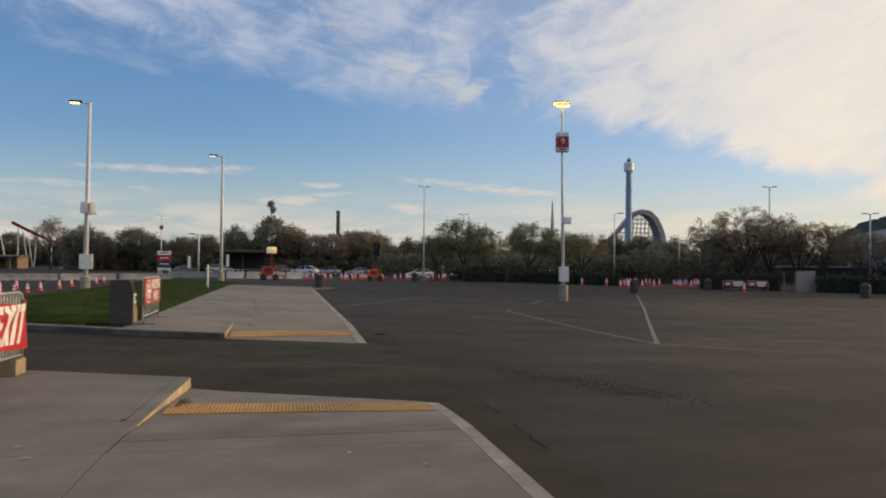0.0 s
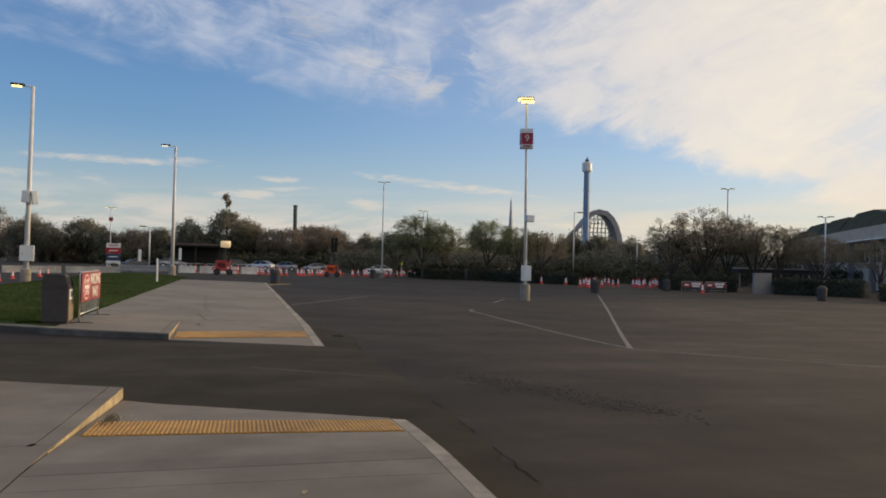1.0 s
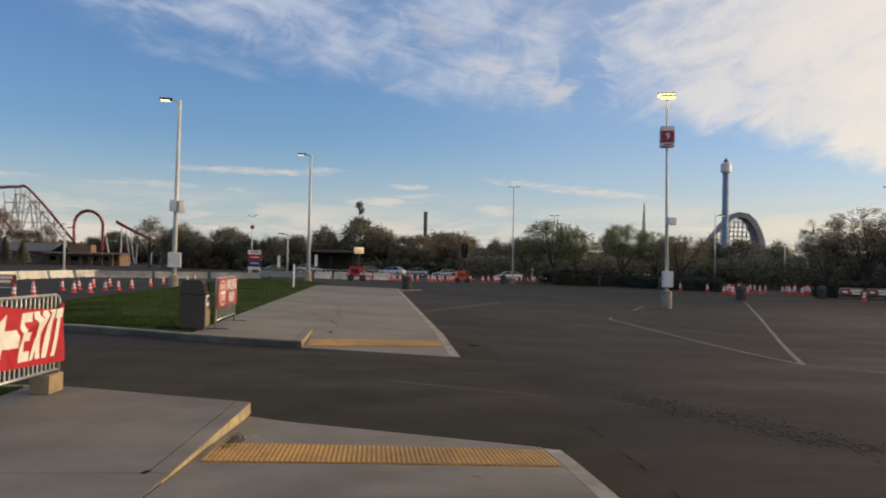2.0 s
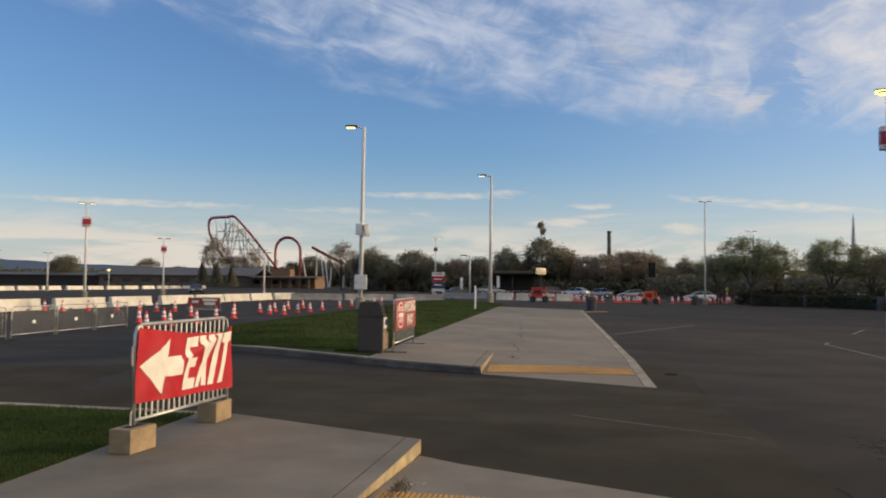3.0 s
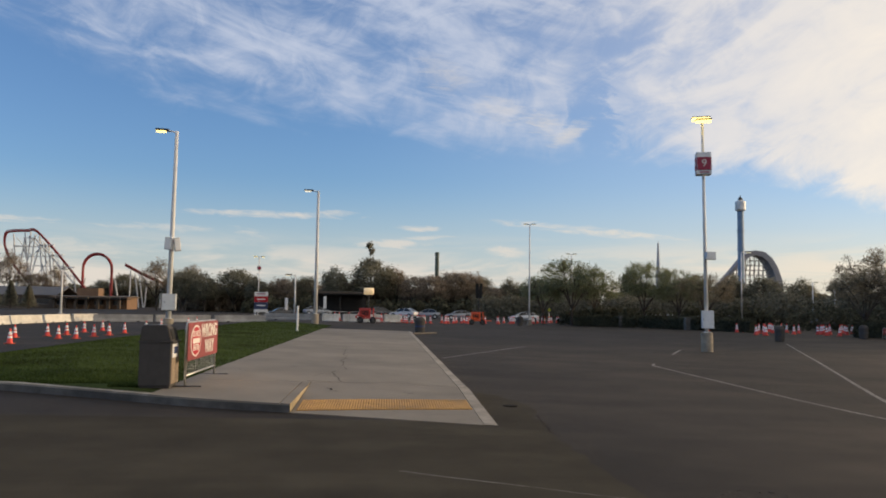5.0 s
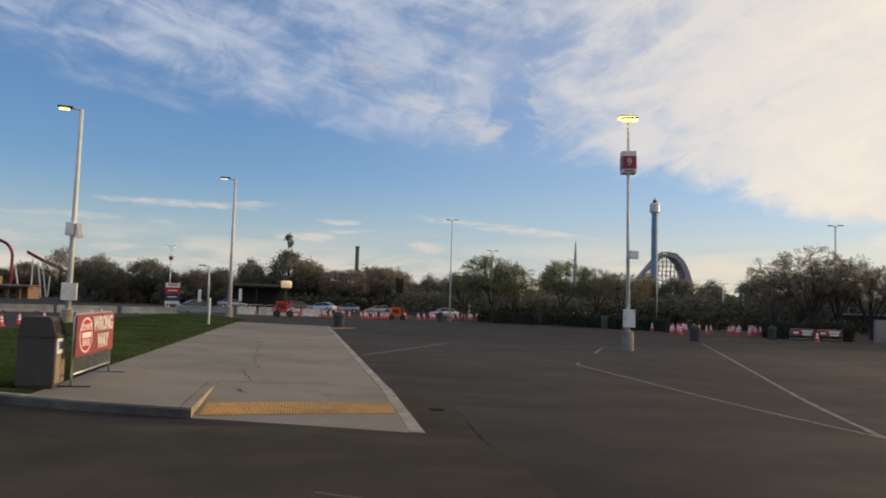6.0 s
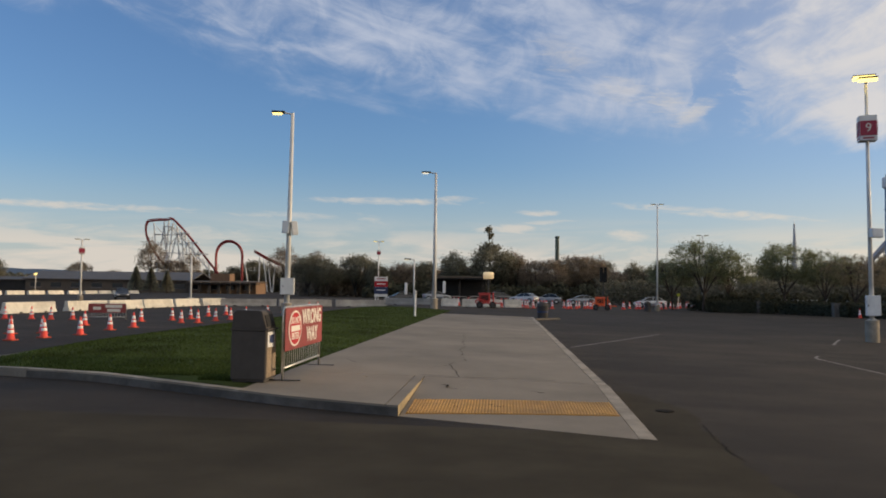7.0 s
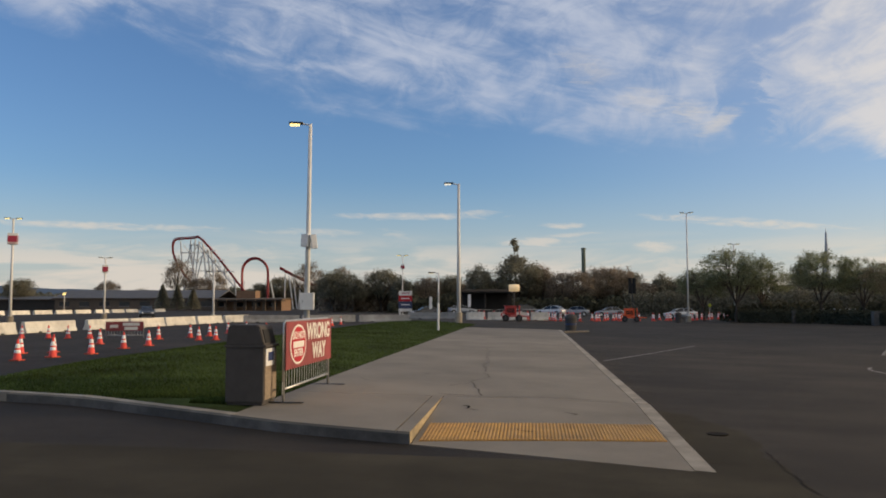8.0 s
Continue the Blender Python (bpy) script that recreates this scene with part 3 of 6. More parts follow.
        py_mesh("kerb_face", vs, fs, WORN_YELLOW, parent, "kerb face with worn pale yellow paint")
    # dark strip on the kerb's road face: stains and its shade in one colour
    vs, fs = [], []
    xs = [-1.61 - 0.35 * i for i in range(21)]
    for i, x in enumerate(xs):
        y = far_edge(x) - 0.006
        vs += [(x, y, raised(x, y) - 0.03), (x, y, zg(x, y) - 0.02)]
        if i:
            fs.append((2 * i - 2, 2 * i, 2 * i + 1, 2 * i - 1))
    py_mesh("kerb_face", vs, fs, DARK_CONCRETE, far, "stained kerb face with its shade in the colour")
    return near, far


def tactile(name, parent, x0, x1, base, depth, zf, label):
    """A yellow warning plate with raised ribs along the way."""
    plate = sheet("tactile_plate", (x0, x1), base, lambda x: base(x) + depth, lambda x, y: zf(x, y) + 0.006, TACTILE, parent, 0.03, 12, 4, label)
    verts, faces = [], []
    nx, ny = int((x1 - x0) / 0.045), 10
    for i in range(nx):
        x = x0 + (i + 0.5) * (x1 - x0) / nx
        for j in range(ny + 1):
            y = base(x) + 0.02 + (depth - 0.04) * j / ny
            z = zf(x, y) + 0.006
            verts += [(x - 0.016, y, z), (x - 0.009, y, z + 0.009), (x + 0.009, y, z + 0.009), (x + 0.016, y, z)]
            b = len(verts) - 8
            if j:
                faces += [(b + q, b + q + 1, b + q + 5, b + q + 4) for q in range(3)]
            else:
                faces.append((b + 4, b + 7, b + 6, b + 5))
    ribs = py_mesh("ribs", verts, faces, TACTILE_RIB, plate)
    tagged(ribs, kind="stuff")


NEAR_WALK, FAR_WALK = walkways()
tactile("tactile", NEAR_WALK, -1.57, 1.63, lambda x: 8.08 - 0.03 * x, 0.85, near_ramp, "worn yellow tactile warning strip")
tactile("tactile", FAR_WALK, -1.52, 1.48, lambda x: 18.56 + 0.13 * x, 1.12, far_ramp, "worn yellow tactile warning strip")


def ragged_line(pts):
    rd = random.Random(int(pts[0][1] * 100))
    out = [pts[0]]
    for p, q in zip(pts, pts[1:]):
        n = max(2, int(math.dist(p, q) / 0.12))
        out += [(p[0] + (q[0] - p[0]) * i / n + rd.gauss(0, 0.014), p[1] + (q[1] - p[1]) * i / n) for i in range(1, n + 1)]
    return out


def lot_markings():
    def mark(name, pts, w, label, material=PAINT_LINE, lift=0.005, wobble=0.12):
        ob = strip(name, pts, w, lift, material, None, "", wobble)
        tagged(ob, label, "marking", kind="structure")
    mark("lot_line", [(9.8, 33.4), (9.6, 24.2), (9.27, 17.5)], 0.10, "worn white painted line on the asphalt")
    mark("lot_line", [(9.27, 17.55), (11.7, 22.8), (18.2, 37.0), (26.9, 56.4)], 0.12, "worn white painted line on the asphalt")
    mark("lot_line", [(9.8, 33.4), (9.95, 34.0), (10.3, 34.7)], 0.10, "curved worn white line on the asphalt")
    mark("lot_line", [(13.6, 41.7), (14.6, 43.9), (15.7, 46.2)], 0.12, "short worn white line near a lamp post")
    mark("lot_line", [(9.27, 17.4), (12.2, 13.8), (15.4, 9.9)], 0.09, "faint worn line on the asphalt", wobble=0.5)
    mark("lot_line", [(2.07, 33.7), (7.2, 45.7)], 0.10, "worn white line beside the walkway", wobble=0.3)
    mark("lot_line", [(0.11, 13.72), (2.3, 12.48)], 0.022, "faint pale scratch on the asphalt", wobble=0.5)
    mark("lot_line", [(20.0, 28.0), (30.0, 21.0)], 0.08, "faint worn line on the asphalt", wobble=0.6)
    mark("lot_line", [(25.0, 40.0), (38.0, 33.0)], 0.08, "faint worn line on the asphalt", wobble=0.6)
    # gutter along the ramps and seams of tar
    # the older brown asphalt of the road between the two walkways, up to a ragged seam
    seam = [(2.43, -14.0), (2.43, 6.4), (2.45, 8.1), (2.46, 10.0), (2.42, 14.3), (2.46, 17.4), (2.62, 19.0), (2.7, 20.2), (2.35, 21.6), (1.72, 22.6)]

    def east(y):
        return lerp_points([(q[1], q[0]) for q in seam], y)

    rs = random.Random(31)
    ys = [-14 + 0.25 * i for i in range(147)]
    vs, fs = [], []
    for i, y in enumerate(ys):
        x1 = east(y) + rs.gauss(0, 0.045)
        x0 = 1.70 if y < 8.7 or y > 17.6 else -16.0
        if y < 8.7:
            x0 = 1.75
        for k in range(9):
            x = x0 + (x1 - x0) * k / 8
            vs.append((x, y, zg(x, y) + 0.004))
        if i:
            a = (i - 1) * 9
            fs += [(a + k, a + k + 1, a + k + 10, a + k + 9) for k in range(8)]
    road = py_mesh("road", vs, fs, CROSSING)
    tagged(road, "brownish older asphalt of the road between the walkways", "road", kind="structure")
    bm = lathe(bmesh.new(), [(0.14, 0.0), (0.14, 0.012), (0.12, 0.014)], 18, (2.32, 19.85, zg(2.32, 19.85) + 0.005))
    drain = link_mesh("drain_cover", bm, CRACK)
    tagged(drain, "small round dark iron drain cover", "drain", kind="structure")
    for pts in ([(2.42, 6.2), (2.44, 7.0), (2.43, 7.5)], [(2.46, 8.2), (2.43, 9.0)], [(2.47, 9.6), (2.45, 10.1)], [(2.44, 16.2), (2.46, 17.4), (2.6, 18.6)]):
        tagged(strip("tar_seam", ragged_line(pts), 0.016, 0.007, CRACK, None, "", 0.9), "thin dark seam in the asphalt", "seam", kind="structure")
    # broken-up patches of asphalt
    rnd = random.Random(5)
    bm = bmesh.new()
    for k in range(1150):
        t = rnd.gauss(0.14, 0.13) if k % 5 < 2 else rnd.gauss(0.66, 0.21)
        if not -0.1 < t < 1.08:
            continue
        x = 3.75 + 1.55 * t + rnd.gauss(0, 0.22)
        y = 12.2 - 3.4 * t + rnd.gauss(0, 0.24)
        r = rnd.uniform(0.012, 0.04)
        n = rnd.randint(5, 7)
        a0 = rnd.random() * 6
        ring = [(x + r * rnd.uniform(0.6, 1.2) * math.cos(a0 + 6.283 * i / n), y + r * rnd.uniform(0.6, 1.2) * math.sin(a0 + 6.283 * i / n)) for i in range(n)]
        h = rnd.uniform(0.002, 0.009)
        lo = [bm.verts.new((px, py, zg(px, py) - 0.01)) for px, py in ring]
        hi = [bm.verts.new((x + (px - x) * 0.75, y + (py - y) * 0.75, zg(px, py) + h)) for px, py in ring]
        bm.faces.new(hi)
        for i in range(n):
            bm.faces.new((lo[i], lo[(i + 1) % n], hi[(i + 1) % n], hi[i]))
    tagged(link_mesh("broken_asphalt", bm, ASPHALT_OLD), "crumbled broken-up patch of dark asphalt", "asphalt", kind="stuff")


lot_markings()


# ---------- lawns ----------
LAWN_LEFT = [(-5.6, 20.0), (-7.0, 20.6), (-8.6, 21.05), (-10.2, 21.75), (-11.05, 23.3), (-11.5, 27.0), (-11.72, 33.0), (-11.82, 40.0), (-11.82, 66.0)]


def lawn_left(y):
    pts = [(q[1], q[0]) for q in LAWN_LEFT]
    return lerp_points(pts, y)


def lawn_z(x, y):
    l = lawn_left(y)
    u = min(1, max(0, (x - l) / (-4.15 - l)))
    k = min(1, u / 0.22)
    k = k * k * (3 - 2 * k)
    return zg(x, y) * (1 - k) + crown_z(x, y) * k + 0.13 + 0.16 * math.sin(math.pi * u) * min(1, (y - 19) / 6)


def lawns():
    ys = [19.35 + i * 0.325 for i in range(20)] + [26 + i * 2.0 for i in range(21)]
    verts, faces, n = [], [], 12
    for y in ys:
        l = lawn_left(y) if y > 20.0 else -4.2 - max(0, y - 19.35) * 2.1
        for i in range(n + 1):
            x = l + (-4.152 - l) * i / n
            verts.append((x, y, lawn_z(x, y)))
    for j in range(len(ys) - 1):
        for i in range(n):
            a = j * (n + 1) + i
            faces.append((a, a + 1, a + n + 2, a + n + 1))
    far = py_mesh("lawn_far", verts, faces, SOIL, smooth=True)
    tagged(far, "mown green grass island with a concrete kerb", "lawn", kind="structure")
    near = sheet("lawn_near", (-14, -4.605), lambda x: -6, lambda x: near_edge(x) - 0.165, lambda x, y: 0.14, SOIL, None, 0.3, 8, 16)
    tagged(near, "dark green lawn beside the concrete walkway", "lawn", kind="structure")
    rnd = np.random.RandomState(3)

    def blades(name, count, pick, h, w, label):
        v, f = [], []
        while len(f) < count:
            got = pick()
            if got is None:
                continue
            x, y, z = got
            a = rnd.rand() * 6.283
            hh = h * (0.6 + 0.8 * rnd.rand())
            c, s = math.cos(a) * w, math.sin(a) * w
            b = len(v)
            v += [(x - c, y - s, z - 0.01), (x + c, y + s, z - 0.01), (x + rnd.randn() * h * 0.4, y + rnd.randn() * h * 0.4, z + hh)]
            f.append((b, b + 1, b + 2))
        tagged(py_mesh(name, v, f, GRASS), label, "grass", kind="stuff")

    def pick_near():
        x, y = -4.62 - 5.4 * rnd.rand() ** 1.3, 5.5 + 6.5 * rnd.rand()
        return (x, y, 0.14) if y < near_edge(x) - 0.18 else None

    def pick_far():
        y = 20.0 + 46 * rnd.rand() ** 1.8
        l = lawn_left(y) if y > 20.4 else -5.2
        x = l + 0.05 + (-4.18 - l) * rnd.rand()
        return x, y, lawn_z(x, y)

    blades("grass_near", 42000, pick_near, 0.042, 0.006, "short green grass blades")
    blades("grass_far", 70000, pick_far, 0.040, 0.011, "short green grass blades")


lawns()


# ---------- things near the walkways ----------
def barrier_parts(root, L, H, bars, low=0.15, feet=True, bar_r=0.008):
    """A steel crowd barrier along local X, facing local -Y."""
    r, c = 0.021, 0.10
    loop = [(0, 0, 0.02), (0, 0, H - c), (0.03, 0, H - 0.03), (c, 0, H), (L - c, 0, H), (L - 0.03, 0, H - 0.03), (L, 0, H - c), (L, 0, 0.02)]
    part("frame", rod(bmesh.new(), loop, r, 8), STEEL, root, "galvanised tube frame", True)
    part("bottom_rail", rod(bmesh.new(), [(0, 0, low), (L, 0, low)], r * 0.9, 8), STEEL, root, "", True)
    me = None
    for i in range(bars):
        x = L * (i + 1) / (bars + 1)
        if me is None:
            first = part("bar", rod(bmesh.new(), [(0, 0, low), (0, 0, H)], bar_r, 6), STEEL, root)
            me = first.data
            first.location.x = x
        else:
            ob = new("bar", me)
            ob.parent = root
            ob.location.x = x
    for x in (-0.045, L + 0.045):
        for z, drop in ((low + 0.10, 0.17), (H - 0.21, 0.19)):
            part("hook", rod(bmesh.new(), [(0 if x < 0 else L, 0, z), (x * 0.8 if x < 0 else x - 0.008, 0, z), (x, 0, z - 0.02), (x, 0, z - drop)], 0.009, 6), STEEL, root)
    if feet:
        for x in (0.0, L):
            part("foot", box(bmesh.new(), (x, 0, 0.012), (0.06, 0.62, 0.016), 0.004), DARK_STEEL, root, "flat dark steel foot")


def cloth(root, name, x0, x1, low_edge, top_edge, y, material, bend, label):
    nx, nz = 72, 28
    v, f = [], []
    for s in (0, 1):
        for i in range(nx + 1):
            for j in range(nz + 1):
                x = x0 + (x1 - x0) * i / nx
                z = low_edge(x) + (top_edge(x) - low_edge(x)) * j / nz
                v.append((x, y + s * 0.003 + bend(x, z), z))
    k = (nx + 1) * (nz + 1)
    for i in range(nx):
        for j in range(nz):
            a = i * (nz + 1) + j
            f.append((a, a + nz + 1, a + nz + 2, a + 1))
            f.append((k + a, k + a + 1, k + a + nz + 2, k + a + nz + 1))
    return py_mesh(name, v, f, material, root, label, True)


def exit_barrier():
    L, H = 1.86, 1.07
    K = L / 1.98
    root = thing("exit_barrier", "steel crowd barrier with a red exit banner, set in timber blocks", "barrier", pose(-4.26, 9.74, 0.31, 0, 0, 85.2))
    barrier_parts(root, L, H, 17, 0.12, feet=False, bar_r=0.010)

    def above(x, z):
        """Height over the fold that runs up across the lettering."""
        return z - (0.60 + (x - 0.84) * 0.27)

    def bend(x, z):
        w = 0.014 * math.sin(x * 5 + z * 4) + 0.006 * math.sin(x * 13 - z * 9)
        d = above(x, z)
        reach = min(1, max(0, (x - 0.45) / 0.4)) * min(1, max(0, (2.05 - x) / 0.3))
        crease = -0.034 * reach * (math.exp(-(d / 0.035) ** 2) if d > 0 else math.exp(-(d / 0.11) ** 2))
        pull = -0.012 * math.exp(-((x + z * 0.9 - 0.98) / 0.05) ** 2)
        return w + crease + pull

    def up(z):
        return 0.12 + (z - 0.13) * 1.118

    def low_edge(x):
        return up(0.283 - 0.063 * x / L)

    def top_edge(x):
        return up(lerp_points([(0, 0.95), (0.5, 0.905), (1.0, 0.86), (1.6, 0.835), (1.8, 0.83), (1.9, 0.855), (2.01, 0.90)], x / K))

    ban = cloth(root, "banner", -0.03, L + 0.03, low_edge, top_edge, -0.05, RED_VINYL, lambda x, z: bend(x / K, 0.13 + (z - 0.12) / 1.118), "red vinyl banner with white arrow and lettering")

    def patch(bm, q, n, warp, y):
        """A four-cornered piece of white laid on the cloth."""
        grid = []
        for i in range(n + 1):
            row = []
            for j in range(n + 1):
                u, w = i / n, j / n
                x = (q[0][0] * (1 - u) + q[1][0] * u) * (1 - w) + (q[3][0] * (1 - u) + q[2][0] * u) * w
                z = (q[0][1] * (1 - u) + q[1][1] * u) * (1 - w) + (q[3][1] * (1 - u) + q[2][1] * u) * w
                x, z = warp(x, z)
                row.append(bm.verts.new((x * K, y + bend(x, z), up(z))))
            grid.append(row)
        for i in range(n):
            for j in range(n):
                bm.faces.new((grid[i][j], grid[i + 1][j], grid[i + 1][j + 1], grid[i][j + 1]))

    # arrow that points to the near end
    bm = bmesh.new()
    same = lambda x, z: (x, z)
    patch(bm, [(0.03, 0.603), (0.42, 0.32), (0.565, 0.83), (0.03, 0.613)], 20, same, -0.055)
    patch(bm, [(0.466, 0.48), (0.82, 0.47), (0.80, 0.655), (0.516, 0.66)], 14, same, -0.0555)
    part("arrow", bm, WHITE_VINYL, ban, "white arrow", True)

    # block letters, E X I T, that lean with the pulled cloth
    def lean(x, z):
        x, z = x + 0.16 * z, 0.315 - 0.012 * (x - 0.8) + z * (0.50 + 0.03 * (x - 0.8))
        d = above(x, z)
        return x - 0.045 * min(1, max(0, d / 0.015)), z

    strokes = {"E": (0.82, [[(0, 0), (0.11, 0), (0.11, 1), (0, 1)], [(0.11, 0), (0.26, 0), (0.26, 0.20), (0.11, 0.20)], [(0.11, 0.41), (0.23, 0.41), (0.23, 0.59), (0.11, 0.59)], [(0.11, 0.80), (0.26, 0.80), (0.26, 1), (0.11, 1)]]),
               "X": (1.10, [[(0, 0), (0.11, 0), (0.29, 1), (0.18, 1)], [(0.18, 0), (0.29, 0), (0.11, 1), (0, 1)]]),
               "I": (1.42, [[(0, 0), (0.11, 0), (0.11, 1), (0, 1)]]),
               "T": (1.555, [[(0.08, 0), (0.19, 0), (0.19, 0.80), (0.08, 0.80)], [(0, 0.80), (0.27, 0.80), (0.27, 1), (0, 1)]])}
    for x0, quads in strokes.values():
        bm = bmesh.new()
        for k, q in enumerate(quads):
            patch(bm, [(x0 + x, z) for x, z in q], 20, lean, -0.0565 - 0.0006 * k)
        part("letter", bm, WHITE_VINYL, ban, "white capital letter", True)
    for x, y, yaw in ((-4.24, 9.71, -7), (-4.19, 11.48, -2)):
        b = link_mesh("timber_block", box(bmesh.new(), (0, 0, 0.1175), (0.245, 0.41, 0.235), 0.012), WOOD_BLOCK)
        b.matrix_basis = pose(x, y, 0.1505, 0, 0, yaw)
        # flat plate drawn for a hollow, its shade put into the colour
        part("slot", box(bmesh.new(), (0, 0.02, 0.2335), (0.10, 0.28, 0.012), 0.004), HOLE, b, "dark plate in place of a hollow top")
        tagged(b, "tan timber block that holds a barrier leg", "block", "blocks under the barrier")
    return root


def wrong_way_barrier():
    L, H = 2.70, 1.21
    root = thing("sign_barrier", "steel crowd barrier with a faded red wrong way board", "barrier", pose(-3.83, 20.30, raised(-3.83, 21), 0, 0, 90.6))
    barrier_parts(root, L, H, 18, 0.20, bar_r=0.0055)
    zc = 0.84
    b = part("board", box(bmesh.new(), (L / 2, -0.04, zc), (L + 0.06, 0.012, 0.72), 0.004), FADED_RED, root, "faded red board with white lettering")
    for k, (r, material, label) in enumerate(((0.31, WHITE_VINYL, "white ring of a no entry sign"), (0.275, RED_VINYL, "red disc"))):
        d = part("disc", lathe(bmesh.new(), [(r, 0.0), (r, 0.004 + 0.002 * k)], 32), material, b, label)
        d.matrix_basis = pose(0.60, -0.048 - 0.001 * k, zc, 90) @ Matrix.Diagonal((1.42, 1.0, 1, 1))
    part("bar_plate", box(bmesh.new(), (0.60, -0.057, zc), (0.60, 0.006, 0.10), 0.002), WHITE_VINYL, b)
    lettering("letters", "DO NOT", 0.16, pose(0.60, -0.057, zc + 0.135), WHITE_VINYL, b, 1.05)
    lettering("letters", "ENTER", 0.16, pose(0.60, -0.057, zc - 0.135), WHITE_VINYL, b, 1.05)
    lettering("letters", "WRONG", 0.37, pose(1.85, -0.05, zc + 0.165), WHITE_VINYL, b, 1.02)
    lettering("letters", "WAY", 0.37, pose(1.87, -0.05, zc - 0.165), WHITE_VINYL, b, 1.0)


def trash_bin():
    W, Dp = 0.58, 0.56
    z0 = raised(-4.1, 20.0)
    root = thing("trash_bin", "square dark brown litter bin with a hooded top and pebbled panel", "trash bin", pose(-4.30, 20.22, z0))
    part("plinth", box(bmesh.new(), (0, 0, 0.03), (W - 0.05, Dp - 0.05, 0.06), 0.008), BIN_BROWN, root)
    part("body", box(bmesh.new(), (0, 0, 0.44), (W, Dp, 0.80), 0.02, None, 1.0), BIN_BROWN, root, "dark brown plastic casing")
    part("panel", box(bmesh.new(), (W / 2 + 0.006, 0, 0.43), (0.014, Dp - 0.06, 0.70), 0.004), PEBBLE, root, "tan pebbled side panel")
    part("panel", box(bmesh.new(), (W / 2 + 0.016, -0.06, 0.69), (0.014, 0.36, 0.25), 0.003), WHITE_BOX, root, "white label plate")
    part("label_mark", box(bmesh.new(), (W / 2 + 0.025, -0.04, 0.70), (0.004, 0.24, 0.13), 0.0), BLUE, root, "blue printed mark")
    part("ledge", box(bmesh.new(), (0.01, 0, 0.855), (W + 0.05, Dp + 0.03, 0.035), 0.008), BIN_BROWN, root)
    bm = bmesh.new()
    prof = [(-W / 2, 0.87), (W / 2, 0.87), (W / 2 - 0.07, 1.13), (W / 2 - 0.11, 1.165), (-W / 2 + 0.08, 1.165), (-W / 2 + 0.03, 1.13)]
    rings = [[bm.verts.new((x, y, z)) for x, z in prof] for y in (-Dp / 2, Dp / 2)]
    bm.faces.new(rings[0])
    bm.faces.new(rings[1][::-1])
    for i in range(6):
        bm.faces.new((rings[0][i], rings[1][i], rings[1][(i + 1) % 6], rings[0][(i + 1) % 6]))
    bmesh.ops.bevel(bm, geom=bm.edges[:], offset=0.012, segments=2, affect="EDGES")
    hood = part("hood", bm, BIN_BROWN, root, "sloping dark hood")
    flap = part("opening", box(bmesh.new(), (0, 0, 0), (0.012, Dp - 0.14, 0.20), 0.003), HOLE, hood, "dark flap opening")
    flap.matrix_basis = pose(W / 2 - 0.026, 0, 1.0, 0, -15, 0)
    return root


exit_barrier()
wrong_way_barrier()
BIN = trash_bin()


def round_bin(x, y, label, band):
    root = thing("litter_bin", label, "trash bin", pose(x, y, zg(x, y)), "litter bins about the lot")
    part("body", lathe(bmesh.new(), [(0.30, 0), (0.33, 0.04), (0.36, 0.8), (0.37, 0.82)], 16), BIN_BROWN, root)
    part("band", lathe(bmesh.new(), [(0.345, 0.44), (0.352, 0.45), (0.355, 0.56), (0.35, 0.57)], 16), band, root)
    part("lid", lathe(bmesh.new(), [(0.38, 0.82), (0.38, 0.88), (0.30, 1.06), (0.12, 1.14)], 16), BIN_BROWN, root)
    return root


for x, y, t in ((2.35, 59.2, "round dark litter bin with a blue band at the walkway's end"), (28.6, 60.6, "round dark litter bin at the end of a painted line"),
                (39.2, 67.3, "round dark litter bin beside the sign boards"), (15.8, 97.0, "round dark litter bin near the hedge"), (42.6, 50.6, "round dark litter bin beside the far hedge"), (10.8, 108.0, "round dark litter bin among the cones")):
    round_bin(x, y, t, BLUE if "blue" in t else DARK_STEEL)

bol = thing("bollard", "slim white marker post in the grass", "bollard", pose(-5.05, 50.6, lawn_z(-5.05, 50.6)))
part("post", rod(bmesh.new(), [(0, 0, -0.1), (0, 0, 1.35)], 0.06, 10), WHITE_BOX, bol)
part("cap", lathe(bmesh.new(), [(0.068, 1.35), (0.068, 1.38), (0.03, 1.42)], 10), WHITE_BOX, bol)


